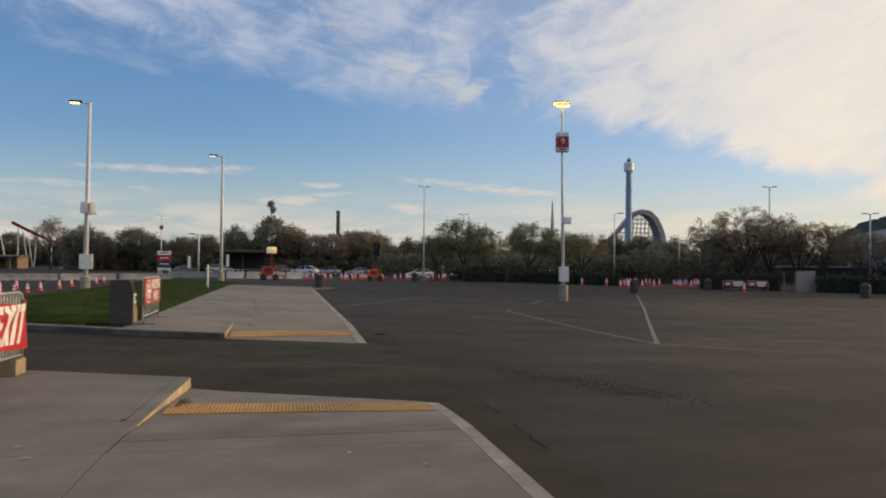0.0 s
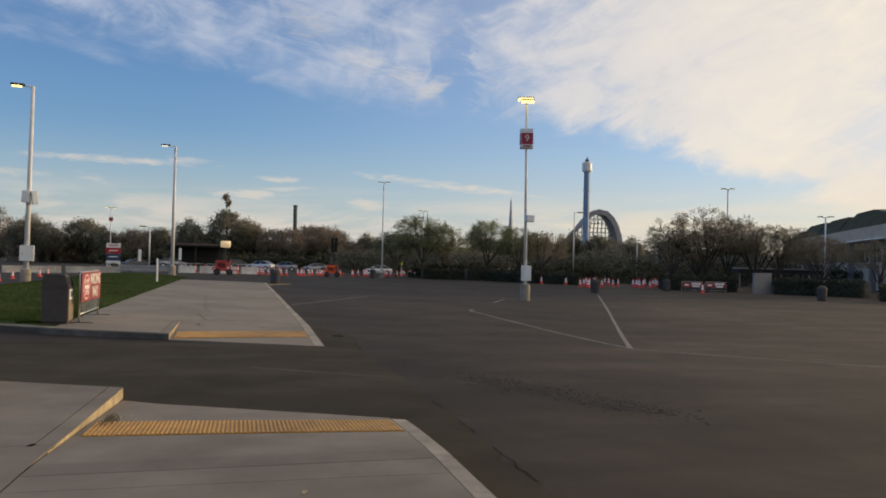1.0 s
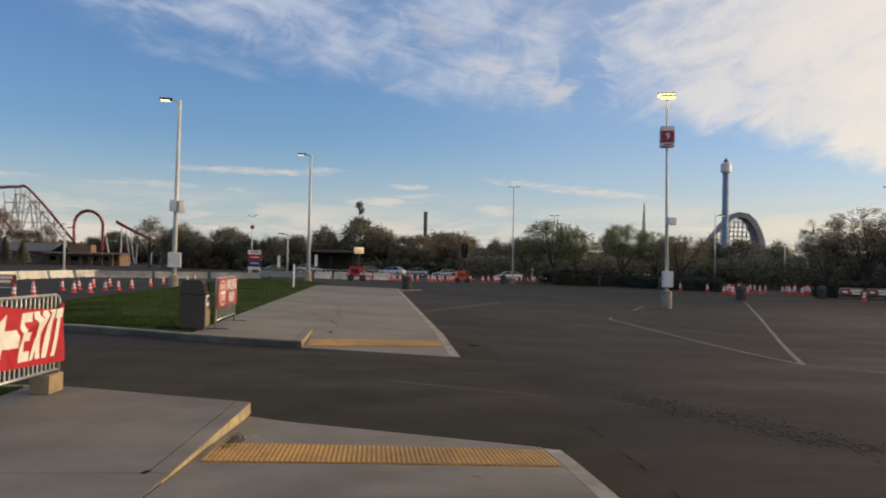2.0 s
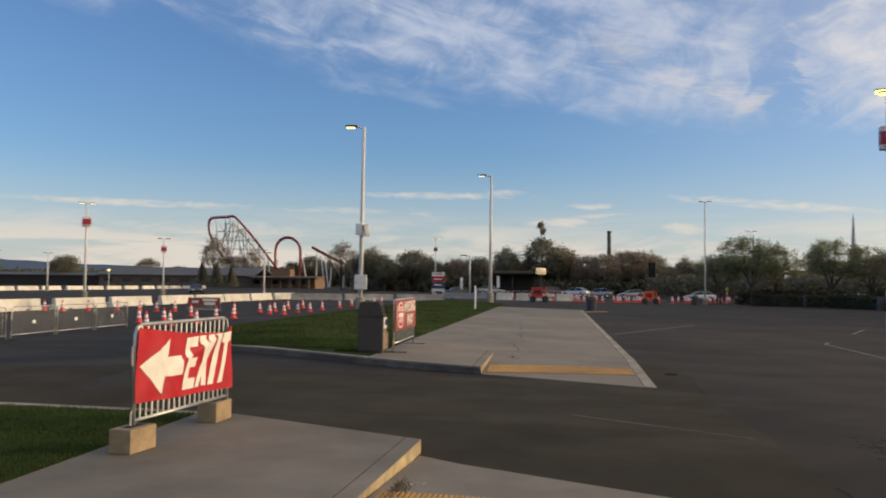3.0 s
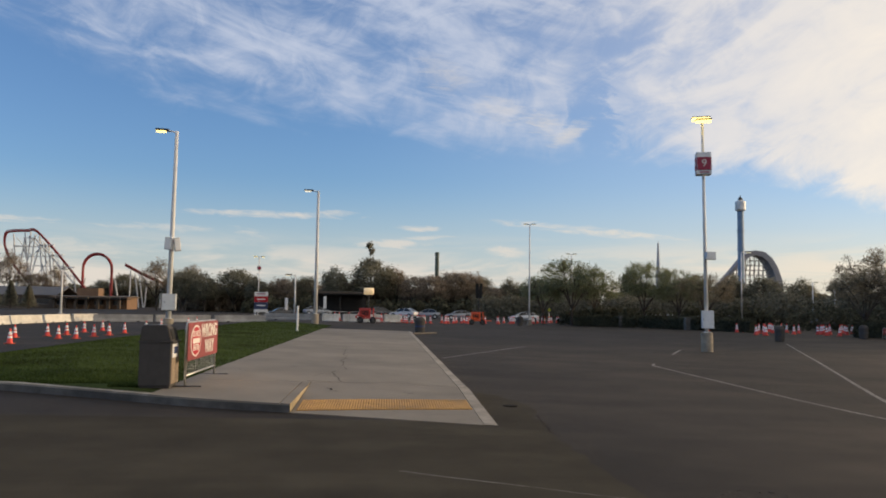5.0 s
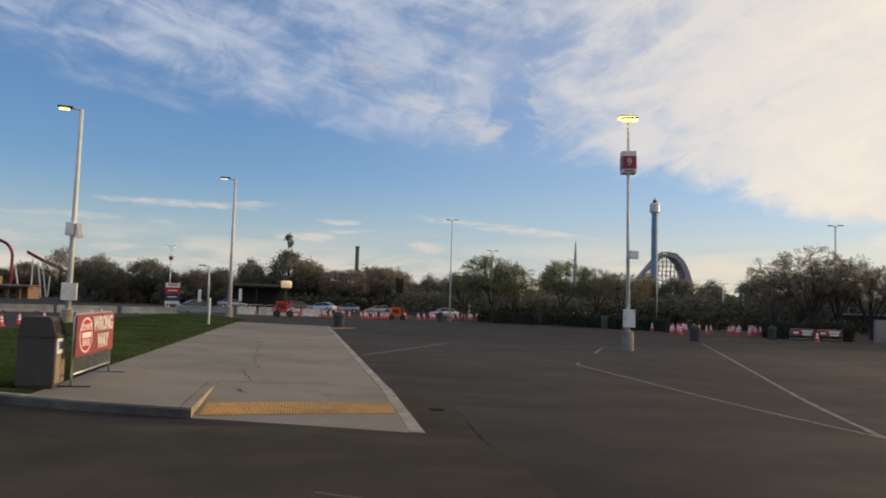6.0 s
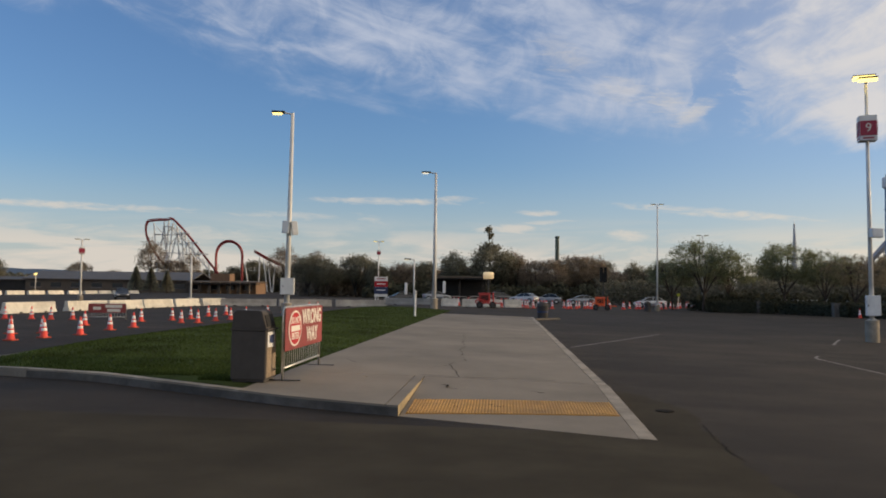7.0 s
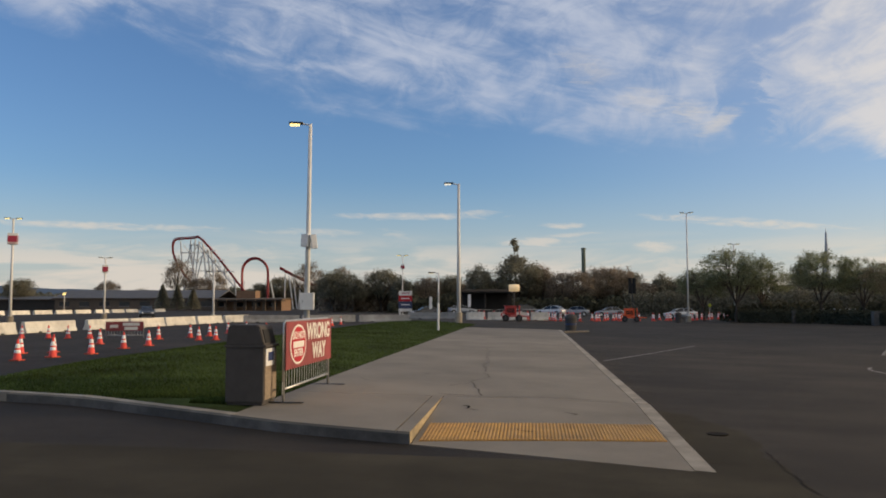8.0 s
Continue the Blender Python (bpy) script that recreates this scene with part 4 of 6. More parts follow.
# ---------- lamp posts ----------
def lamp_post(name, x, y, top, label, kind, yaw=0.0, lit=True, base=0.55, r=0.10, sign=None, boxes=(), cabinet=None, lean=0.0, lens=None):
    z0 = zg(x, y)
    H = top - z0
    root = thing(name, label, "lamp post", pose(x, y, z0, 0, lean, 0) @ pose(0, 0, 0, 0, 0, yaw), "lamp posts of the lot")
    part("footing", lathe(bmesh.new(), [(0.30, -0.1), (0.30, base - 0.03), (0.27, base)], 18), KERB, root, "round concrete footing")
    part("pole", rod(bmesh.new(), [(0, 0, base), (0, 0, H)], r, 10, r * 0.62), ALU, root, "", True)
    part("flange", box(bmesh.new(), (0, 0, base + 0.012), (0.34, 0.34, 0.025), 0.004), ALU, root)
    lens = lens or (LAMP_GLOW if lit else LAMP_OFF)
    heads = (-1,) if kind == "single" else (-1, 1)
    for s in heads:
        if kind == "tee":
            part("arm", rod(bmesh.new(), [(0, 0, H - 0.05), (s * 0.3, 0, H)], 0.035, 6), ALU, root)
            h = part("lamp_head", box(bmesh.new(), (s * 0.48, 0, H + 0.03), (0.5, 0.3, 0.08), 0.02), DARK_STEEL, root, "flat lamp head, off")
            part("lens", box(bmesh.new(), (s * 0.48, 0, H - 0.025), (0.4, 0.22, 0.03), 0.008), lens, h)
        elif kind == "single":
            part("arm", rod(bmesh.new(), [(0, 0, H - 0.1), (s * 0.25, 0, H - 0.03), (s * 0.5, 0, H)], 0.045, 8), ALU, root)
            h = part("lamp_head", box(bmesh.new(), (s * 0.82, 0, H + 0.03), (0.78, 0.34, 0.13), 0.035), DARK_STEEL, root, "flat cobra lamp head")
            part("lens", box(bmesh.new(), (s * 0.88, 0, H - 0.06), (0.54, 0.30, 0.11), 0.03), lens, h, "glowing yellow lens" if lit else "")
        else:
            off = 0.10 if s > 0 else -0.22
            w = 0.95 if s > 0 else 0.80
            a = part("arm", rod(bmesh.new(), [(0, 0, H - 0.3), (0, s * 0.3, H + off)], 0.04, 8), ALU, root)
            h = part("lamp_head", box(bmesh.new(), (0, s * 0.45, H + off + 0.06), (w, 0.5, 0.05), 0.015), DARK_STEEL, root, "flat floodlight head")
            ln = part("lens", box(bmesh.new(), (0, 0, 0), (w - 0.04, 0.46, 0.15), 0.03), lens, h, "glowing pale yellow lens" if lit else "")
            ln.matrix_basis = pose(0, s * 0.45, H + off - 0.03, 10 if s < 0 else 0, 0, 0)
    for bx, bz, sx, sz, tilt in boxes:
        b = part("speaker_box", box(bmesh.new(), (0, 0, 0), (sx, 0.34, sz), 0.03), WHITE_BOX, root, "white loudspeaker box")
        b.matrix_basis = pose(bx, -0.22, bz - z0, 0, tilt, 14 * (1 if bx > 0 else -1))
        part("grille", box(bmesh.new(), (0, -0.176, 0), (sx * 0.8, 0.012, sz * 0.75), 0.003), COLLAR, b)
    if cabinet:
        cz, cw, ch = cabinet
        c = part("cabinet", box(bmesh.new(), (0.03, -0.18, cz - z0), (cw, 0.36, ch), 0.015), WHITE_BOX, root, "white electrical cabinet")
        part("door", box(bmesh.new(), (0.03, -0.366, cz - z0), (cw * 0.88, 0.014, ch * 0.9), 0.005), WHITE_BOX, c)
        part("latch", box(bmesh.new(), (-0.2, -0.38, cz - z0), (0.03, 0.02, 0.10), 0.004), DARK_STEEL, c)
    if sign:
        sz, sw, sh, num = sign
        s = part("sign_box", box(bmesh.new(), (0, 0, sz - z0), (sw, sw * 0.92, sh), 0.01), WHITE_BOX, root, "square white row sign with a maroon panel")
        for k in range(4):
            f = part("sign_panel", box(bmesh.new(), (0, -sw / 2 - 0.002, -0.02), (sw * 0.92, 0.02, sh * 0.58), 0.004), MAROON, s)
            f.matrix_basis = pose(0, 0, sz - z0, 0, 0, 90 * k)
            if num:
                lettering("number", num, sh * 0.48, pose(0, -sw / 2 - 0.02, -0.02), WHITE_VINYL, f)
            bar = part("text_bar", box(bmesh.new(), (0, -sw / 2 - 0.004, -sh * 0.41), (sw * 0.6, 0.008, sh * 0.06), 0.0), MAROON, s)
            bar.matrix_basis = pose(0, 0, sz - z0, 0, 0, 90 * k)
    return root


lamp_post("lamp_post", 16.62, 44.9, 11.9, "tall twin-headed lamp post with a row number sign, lamps lit", "twin", -14, True, 1.0, 0.11,
          (9.47, 0.74, 1.16, "9"), ((0.22, 4.62, 0.5, 0.42, 3),), (1.32, 0.58, 0.92), -0.7)
lamp_post("lamp_post", -12.68, 52.1, 11.95, "tall lamp post with one arm and a lit yellow lamp", "single", 8, True, 0.95, 0.16,
          None, ((-0.12, 5.25, 0.42, 0.72, 2), (0.34, 5.2, 0.34, 0.8, -8)), (1.84, 0.78, 0.95), 0.45)
lamp_post("lamp_post", -6.0, 73.1, 11.6, "tall white lamp post with one arm and a pale lit lamp", "single", 6, True, 0.9, 0.17, lens=LAMP_PALE)
lamp_post("lamp_post", 17.4, 99.8, 11.95, "tall slim lamp post with twin flat heads, unlit", "tee", -8, False, 0.7, 0.11)
lamp_post("lamp_post", 50.9, 75.0, 10.5, "slim lamp post rising behind the hedge trees", "tee", -30, False, 1.0, 0.12)
lamp_post("lamp_post", 55.0, 65.0, 7.1, "slim lamp post beside the gabled building", "tee", -35, False, 0.8, 0.11)
lamp_post("lamp_post", 41.77, 95.0, 8.7, "slim white lamp post behind the cones", "single", 170, False, 0.6, 0.09)
lamp_post("lamp_post", 25.0, 110.0, 9.1, "slim lamp post among the hedge trees", "tee", 0, False, 0.9, 0.12)
lamp_post("lamp_post", 58.9, 110.0, 5.8, "short white lamp post with small flat heads", "tee", 0, False, 0.5, 0.10)
lamp_post("lamp_post", 68.0, 120.0, 4.9, "short slim lamp post by the palms", "single", 0, False, 0.5, 0.09)
lamp_post("lamp_post", -46.6, 75.0, 9.4, "lamp post with a red and white sign box, lamps lit", "tee", 30, True, 0.8, 0.14, (7.55, 0.8, 1.0, ""))
lamp_post("lamp_post", -46.2, 90.0, 6.7, "lamp post with a small red sign box", "tee", 30, False, 0.8, 0.12, (5.5, 0.6, 0.8, ""))
lamp_post("lamp_post", -53.0, 70.0, 4.4, "short thick lamp post beside a parked car", "tee", 30, False, 0.8, 0.16)
lamp_post("lamp_post", -31.8, 85.0, 4.9, "short pale lamp post by the low buildings", "tee", 20, False, 0.8, 0.12)
lamp_post("lamp_post", -17.0, 112.0, 8.1, "slim lamp post behind a banner sign, lamps lit", "tee", 10, True, 0.5, 0.08, (6.6, 0.5, 0.6, ""))
lamp_post("lamp_post", -10.8, 100.0, 5.3, "slim grey post before the dark trees", "single", 10, False, 0.4, 0.12)
lamp_post("lamp_post", -82.0, 120.0, 6.0, "short lamp post near the low buildings", "tee", 30, False, 0.8, 0.13)


lamp_post("lamp_post", -128.8, 215.0, 4.6, "short lamp post by the low shed, lamps lit", "twin", 20, True, 0.6, 0.12)


def banner_sign():
    x, y = -16.3, 110.0
    root = thing("banner_sign", "tall entrance sign with red, blue and white panels on posts", "sign", pose(x, y, zg(x, y), 0, 0, 8))
    for px in (-0.7, 0.7):
        part("post", rod(bmesh.new(), [(px, 0, -0.1), (px, 0, 3.6)], 0.09, 8), WHITE_BOX, root)
    for z, h, m in ((3.25, 0.55, WHITE_BOX), (2.6, 0.75, RED_VINYL), (1.75, 0.9, BLUE), (1.1, 0.36, WHITE_BOX)):
        part("panel", box(bmesh.new(), (0, -0.08, z), (1.75, 0.14, h), 0.01), m, root)
    for z in (3.3, 2.6, 1.8):
        part("text_bar", box(bmesh.new(), (0, -0.156, z), (1.1, 0.01, 0.12), 0.0), COLLAR if z < 3 else MAROON, root)


banner_sign()
ws = thing("warning_sign", "small yellow-green warning sign on a thin post", "sign", pose(22.6, 113, zg(22.6, 113), 0, 0, 10))
part("post", rod(bmesh.new(), [(0, 0, -0.1), (0, 0, 1.9)], 0.04, 6), STEEL, ws)
plate = part("plate", box(bmesh.new(), (0, 0, 0), (0.4, 0.03, 0.4), 0.01), SIGN_LIME, ws, "yellow-green diamond plate")
plate.matrix_basis = pose(0, -0.06, 1.9, 0, 45, 0)


# ---------- barriers and cones ----------
def make_rail(material, L):
    root = thing("concrete_barrier", "low white concrete road barrier standing in a row", "road barrier", None, "barriers along the lane")
    bm = bmesh.new()
    prof = [(-0.30, 0.0), (0.30, 0.0), (0.30, 0.09), (0.18, 0.32), (0.12, 0.74), (-0.12, 0.74), (-0.18, 0.32), (-0.30, 0.09)]
    cols = []
    for y, k in ((-L / 2, 0.94), (-L / 2 + 0.08, 1), (L / 2 - 0.08, 1), (L / 2, 0.94)):
        cols.append([bm.verts.new((x * k, y, z * (0.5 + 0.5 * k) if z > 0.5 else z)) for x, z in prof])
    for a, b in zip(cols, cols[1:]):
        for i in range(8):
            bm.faces.new((a[i], a[(i + 1) % 8], b[(i + 1) % 8], b[i]))
    bm.faces.new(cols[0])
    bm.faces.new(cols[-1][::-1])
    part("body", bm, material, root)
    for y in (-L / 4, L / 4):
        part("fork_slot", box(bmesh.new(), (0, y, 0.05), (0.62, 0.3, 0.09), 0.005), HOLE, root, "dark forklift slot")
    for y in (-L / 2 - 0.03, L / 2 + 0.03):
        part("pin_loop", rod(bmesh.new(), [(0, y - 0.05, 0.38), (0, y, 0.43), (0, y + 0.05, 0.38)], 0.015, 6), DARK_STEEL, root)
    return root


rnd = random.Random(11)
rail = make_rail(RAIL_WHITE, 5.15)
rail.matrix_basis = pose(-34.4, 40.4, zg(-34, 40), 0, 0, -3)
for i in range(1, 9):
    far = 1.078 - 0.0115 * (i - 1)
    x, y = -0.14 - 30.7 * far, 3.25 + (33.6 + 6.47 * i + (0.8 if i == 4 else 0)) * far
    copy_thing(rail, pose(x + rnd.uniform(-0.2, 0.2), y - 0.1, zg(x, y), 0, 0, -4 + rnd.uniform(-1.5, 1.5)))
for i in range(15):
    copy_thing(rail, pose(-88 + rnd.uniform(-0.3, 0.3), 98 + 6.44 * i, zg(-88, 98), 0, 0, rnd.uniform(-1.5, 1.5)))
for i in range(4):
    c = copy_thing(rail, pose(-5.6 + 2.1 * i, 86.5 + 0.3 * i, zg(-3, 86), 0, 0, 92 + 3 * i))
    c.scale = (1, 0.33, 1.1)
    tagged(c, "short white barricade block near the light tower")
grey = make_rail(RAIL_GREY, 5.6)
tagged(grey, "weathered grey concrete road barrier in a curved row")
line = [(-29, 86.5), (-24, 88), (-18.2, 91), (-13.0, 93), (-8.0, 92)]
k = 0
for a, b in zip(line, line[1:]):
    d = math.dist(a, b)
    n = max(1, round(d / 5.8))
    yaw = math.degrees(math.atan2(-(b[0] - a[0]), b[1] - a[1]))
    for i in range(n):
        t = (i + 0.5) / n
        x, y = a[0] + (b[0] - a[0]) * t, a[1] + (b[1] - a[1]) * t
        m = pose(x, y, zg(x, y), 0, 0, yaw)
        if k == 0:
            grey.matrix_basis = m
        else:
            copy_thing(grey, m)
        k += 1


def make_cone():
    root = thing("traffic_cone", "orange traffic cone with two white reflective collars", "traffic cone", None, "traffic cones about the lot")
    part("base", box(bmesh.new(), (0, 0, 0.02), (0.36, 0.36, 0.04), 0.012), CONE_BASE, root)
    part("cone_body", lathe(bmesh.new(), [(0.15, 0.035), (0.135, 0.06), (0.03, 0.70), (0.022, 0.715)], 14), ORANGE, root, "", True)
    part("collar", lathe(bmesh.new(), [(0.080, 0.415), (0.082, 0.42), (0.059, 0.565), (0.056, 0.566)], 14), COLLAR, root, "white reflective collar", True)
    part("collar", lathe(bmesh.new(), [(0.106, 0.255), (0.108, 0.26), (0.092, 0.36), (0.089, 0.361)], 14), COLLAR, root, "white reflective collar", True)
    return root


cone = make_cone()
spots = [(-17.24, 33.6), (-17.04, 35.26), (-16.7, 37.15), (-17.38, 40.8), (-17.4, 43.05), (-17.4, 48.5), (-16.6, 48.8), (-16.63, 51.5), (-16.5, 53.6), (-16.65, 56.9), (-16.8, 62.0),
         (-19.5, 37.06), (-18.7, 37.9), (-20.0, 49.3), (-19.2, 51.5), (-19.0, 53.7), (-19.6, 58.1), (-19.4, 60.9), (-17.4, 67.9), (-17.2, 75.5),
         (-33.5, 47.0), (-32.0, 48.0), (-30.5, 47.6), (-29.3, 48.4), (-27.9, 49.4), (-26.6, 49.8), (-25.4, 49.7), (-24.2, 49.8), (-20.4, 44.2), (-17.5, 80.0)]
rnd = random.Random(4)
for i in range(54):
    t = rnd.random() ** 1.2
    spots.append((-0.5 + 28 * t + rnd.uniform(-1, 1), 91 + 31 * t + rnd.uniform(-3, 3)))
for i in range(10):
    spots.append((-6.0 + i * 0.9 + rnd.uniform(-0.3, 0.3), 93 + rnd.uniform(-2, 2)))
for i in range(52):
    spots.append((33.5 + 16 * rnd.random(), 73 + rnd.random() * 15))
spots += [(33.6, 74.6), (40.0, 62.5), (36.0, 78.0)]
for i, (x, y) in enumerate(spots):
    m = pose(x, y, zg(x, y), 0, 0, rnd.uniform(0, 90))
    if i == 0:
        cone.matrix_basis = m
        continue
    c = copy_thing(cone, m)
    if y > 62 and x > -10:
        c.scale = (1.2, 1.2, 1.3)
        tagged(c, "tall orange traffic cone with white reflective collars")


def plain_barrier():
    root = thing("crowd_barrier", "grey steel crowd barrier with a small white tag", "barrier", None, "steel barriers across the lane")
    barrier_parts(root, 2.3, 1.08, 15, 0.16, bar_r=0.004)
    part("tag", box(bmesh.new(), (1.1, -0.03, 0.55), (0.16, 0.006, 0.12), 0.0), WHITE_BOX, root, "small white tag")
    return root


cb = plain_barrier()
cb.matrix_basis = pose(-17.7, 23.25, zg(-17.7, 24), 0, 0, 89)
for y in (26.1, 28.5, 30.9):
    copy_thing(cb, pose(-17.85, y, zg(-17.8, y), 0, 0, 91))
copy_thing(cb, pose(-17.75, 20.8, zg(-17.8, 21), 0, 0, 90))
for i in range(4):
    copy_thing(cb, pose(-6.0 + 2.5 * i, 82.5 + 0.6 * i, zg(-3, 83), 0, 0, 8))


def board_barrier(x, y, yaw, label):
    root = thing("board_barrier", label, "barrier", pose(x, y, zg(x, y), 0, 0, yaw))
    barrier_parts(root, 2.0, 0.95, 12, 0.16)
    b = part("board", box(bmesh.new(), (1.0, -0.04, 0.66), (2.0, 0.012, 0.5), 0.004), FADED_RED, root, "faded red board")
    for bx, bz, w in ((0.45, 0.66, 0.42), (1.35, 0.77, 0.9), (1.35, 0.54, 0.7)):
        part("text_bar", box(bmesh.new(), (bx, -0.05, bz), (w, 0.008, 0.17), 0.0), WHITE_VINYL, b)


board_barrier(-23.5, 50.2, 14, "steel barrier with a faded red and white board")
board_barrier(40.2, 66.3, -14, "steel barrier with a red and white board by the hedge")
board_barrier(42.3, 65.7, -14, "steel barrier with a red and white board by the hedge")


# ---------- machines and cars ----------
def light_tower(x, y, yaw, paint, lit, label):
    root = thing("light_tower", label, "light tower", pose(x, y, zg(x, y), 0, 0, yaw))
    part("chassis", box(bmesh.new(), (0, 0, 0.5), (1.9, 1.1, 0.14), 0.03), paint, root)
    part("housing", box(bmesh.new(), (-0.15, 0, 0.98), (1.1, 0.86, 0.78), 0.10), paint, root, "enamelled engine housing")
    part("cowl", box(bmesh.new(), (-0.15, 0, 1.42), (1.2, 0.94, 0.12), 0.05), paint, root)
    for s in (-1, 1):
        part("fender", rod(bmesh.new(), [(-1.05, s * 0.55, 0.52), (-0.98, s * 0.55, 0.72), (-0.63, s * 0.55, 0.82), (-0.28, s * 0.55, 0.72), (-0.2, s * 0.55, 0.52)], 0.07, 8), paint, root)
        part("post", rod(bmesh.new(), [(0.72, s * 0.42, 0.5), (0.66, s * 0.42, 1.5)], 0.05, 8), paint, root)
    part("crossbar", rod(bmesh.new(), [(0.66, -0.46, 1.5), (0.66, 0.46, 1.5)], 0.05, 8), paint, root)
    part("vent", box(bmesh.new(), (-0.15, -0.435, 1.0), (0.72, 0.03, 0.46), 0.005), HOLE, root, "dark louvred vent")
    for k in range(5):
        part("slat", box(bmesh.new(), (-0.15, -0.455, 0.82 + 0.09 * k), (0.70, 0.02, 0.025), 0.0), paint, root)
    for s in (-1, 1):
        part("outrigger", rod(bmesh.new(), [(0.5, s * 0.5, 0.48), (0.62, s * 1.0, 0.45), (0.62, s * 1.0, 0.02)], 0.04, 6), DARK_STEEL, root)
    part("drawbar", rod(bmesh.new(), [(0.9, 0, 0.5), (1.7, 0, 0.45)], 0.05, 8), paint, root)
    for sx in (-0.45, 0.45):
        for sy in (-0.6, 0.6):
            w = part("wheel", lathe(bmesh.new(), [(0.14, -0.09), (0.29, -0.09), (0.32, -0.05), (0.32, 0.05), (0.29, 0.09), (0.14, 0.09)], 18), TYRE, root)
            w.matrix_basis = pose(sx * 1.4, sy * 0.8, 0.32, 90)
            part("rim", lathe(bmesh.new(), [(0.05, -0.105), (0.17, -0.105), (0.17, 0.105), (0.05, 0.105)], 12), DARK_STEEL, w)
    part("mast", rod(bmesh.new(), [(0.2, 0, 1.4), (0.2, 0, 3.0 if lit else 4.2)], 0.06, 8), DARK_STEEL, root)
    if lit:
        h = part("balloon", lathe(bmesh.new(), [(0.24, -0.50), (0.33, -0.45), (0.35, 0), (0.33, 0.45), (0.24, 0.50)], 16), BALLOON, root, "glowing tan lamp balloon", True)
        h.matrix_basis = pose(0.2, 0, 3.15, 0, 90, 0)
    else:
        for sx in (-0.02, 0.42):
            part("lamp_head", box(bmesh.new(), (sx, -0.1, 3.95), (0.36, 0.3, 1.7), 0.05), HOLE, root, "dark upright lamp head, off")
    return root


light_tower(-1.9, 83.6, 3, RED_MACHINE, True, "red mobile light tower with a glowing balloon lamp")
light_tower(10.7, 96.9, -6, ORANGE_MACHINE, False, "orange mobile light tower with a dark lamp mast")


def car(x, y, yaw, paint, label):
    root = thing("car", label, "car", pose(x, y, zg(x, y), 0, 0, yaw), "parked cars")
    # lower body: cross-sections from tail to nose, drawn in at the ends and the sills
    bm = bmesh.new()
    rows = []
    for px, lo, hi, w in ((-2.26, 0.50, 0.78, 0.66), (-2.20, 0.36, 0.96, 0.78), (-1.85, 0.30, 1.04, 0.86), (-1.0, 0.26, 1.02, 0.90), (0.2, 0.26, 0.99, 0.90), (1.1, 0.28, 0.95, 0.89), (1.75, 0.30, 0.86, 0.85), (2.12, 0.34, 0.74, 0.76), (2.24, 0.46, 0.62, 0.62)):
        ring = [(-w * 0.86, lo), (-w, lo + 0.12), (-w, (lo + hi) / 2), (-w * 0.95, hi - 0.08), (-w * 0.82, hi), (w * 0.82, hi), (w * 0.95, hi - 0.08), (w, (lo + hi) / 2), (w, lo + 0.12), (w * 0.86, lo)]
        rows.append([bm.verts.new((px, yy, zz)) for yy, zz in ring])
    for a, b in zip(rows, rows[1:]):
        for i in range(10):
            bm.faces.new((a[i], a[(i + 1) % 10], b[(i + 1) % 10], b[i]))
    bm.faces.new(rows[0][::-1])
    bm.faces.new(rows[-1])
    bmesh.ops.recalc_face_normals(bm, faces=bm.faces[:])
    part("body", bm, paint, root, "", True)
    cab = bmesh.new()
    prof = [(1.25, 0.93, 0.76), (0.75, 1.20, 0.70), (0.32, 1.42, 0.62), (-0.4, 1.50, 0.61), (-1.1, 1.46, 0.61), (-1.6, 1.26, 0.68), (-1.95, 1.0, 0.74)]
    lo, hi = [cab.verts.new((px, -w, pz)) for px, pz, w in prof], [cab.verts.new((px, w, pz)) for px, pz, w in prof]
    for i in range(6):
        cab.faces.new((lo[i], lo[i + 1], hi[i + 1], hi[i]))
    cab.faces.new(lo[::-1])
    cab.faces.new(hi)
    part("greenhouse", cab, GLASS, root, "dark glass")
    roof = bmesh.new()
    rr = [[roof.verts.new((px, yy, pz + 0.015 + (0.03 if abs(yy) < 0.5 else 0))) for yy in (-0.64, -0.45, 0.45, 0.64)] for px, pz in ((0.34, 1.41), (-0.4, 1.495), (-1.1, 1.455), (-1.32, 1.37))]
    for a, b in zip(rr, rr[1:]):
        for i in range(3):
            roof.faces.new((a[i], b[i], b[i + 1], a[i + 1]))
    bmesh.ops.solidify(roof, geom=roof.faces[:], thickness=0.035)
    part("roof", roof, paint, root, "", True)
    for x0, x1, z1 in ((1.2, 0.34, 1.41), (-0.35, -0.38, 1.49), (-1.9, -1.2, 1.42)):
        for s in (-1, 1):
            part("pillar", rod(bmesh.new(), [(x0, s * 0.765, 0.95), (x1, s * 0.63, z1)], 0.035, 6), paint, root)
    for s in (-1, 1):
        part("mirror", box(bmesh.new(), (0.85, s * 0.93, 1.02), (0.12, 0.16, 0.11), 0.03), paint, root)
        for px in (-1.4, 1.4):
            arch = part("wheel_arch", lathe(bmesh.new(), [(0.38, -0.01), (0.38, 0.01)], 20), HOLE, root, "dark wheel arch")
            arch.matrix_basis = pose(px, s * 0.895, 0.36, 90)
    for px in (-1.4, 1.4):
        for s in (-1, 1):
            w = part("wheel", lathe(bmesh.new(), [(0.2, -0.1), (0.31, -0.1), (0.33, -0.07), (0.33, 0.07), (0.31, 0.1), (0.2, 0.1)], 18), TYRE, root)
            w.matrix_basis = pose(px, s * 0.835, 0.33, 90)
            part("rim", lathe(bmesh.new(), [(0.21, -0.105), (0.21, 0.105)], 12), ALU, w)
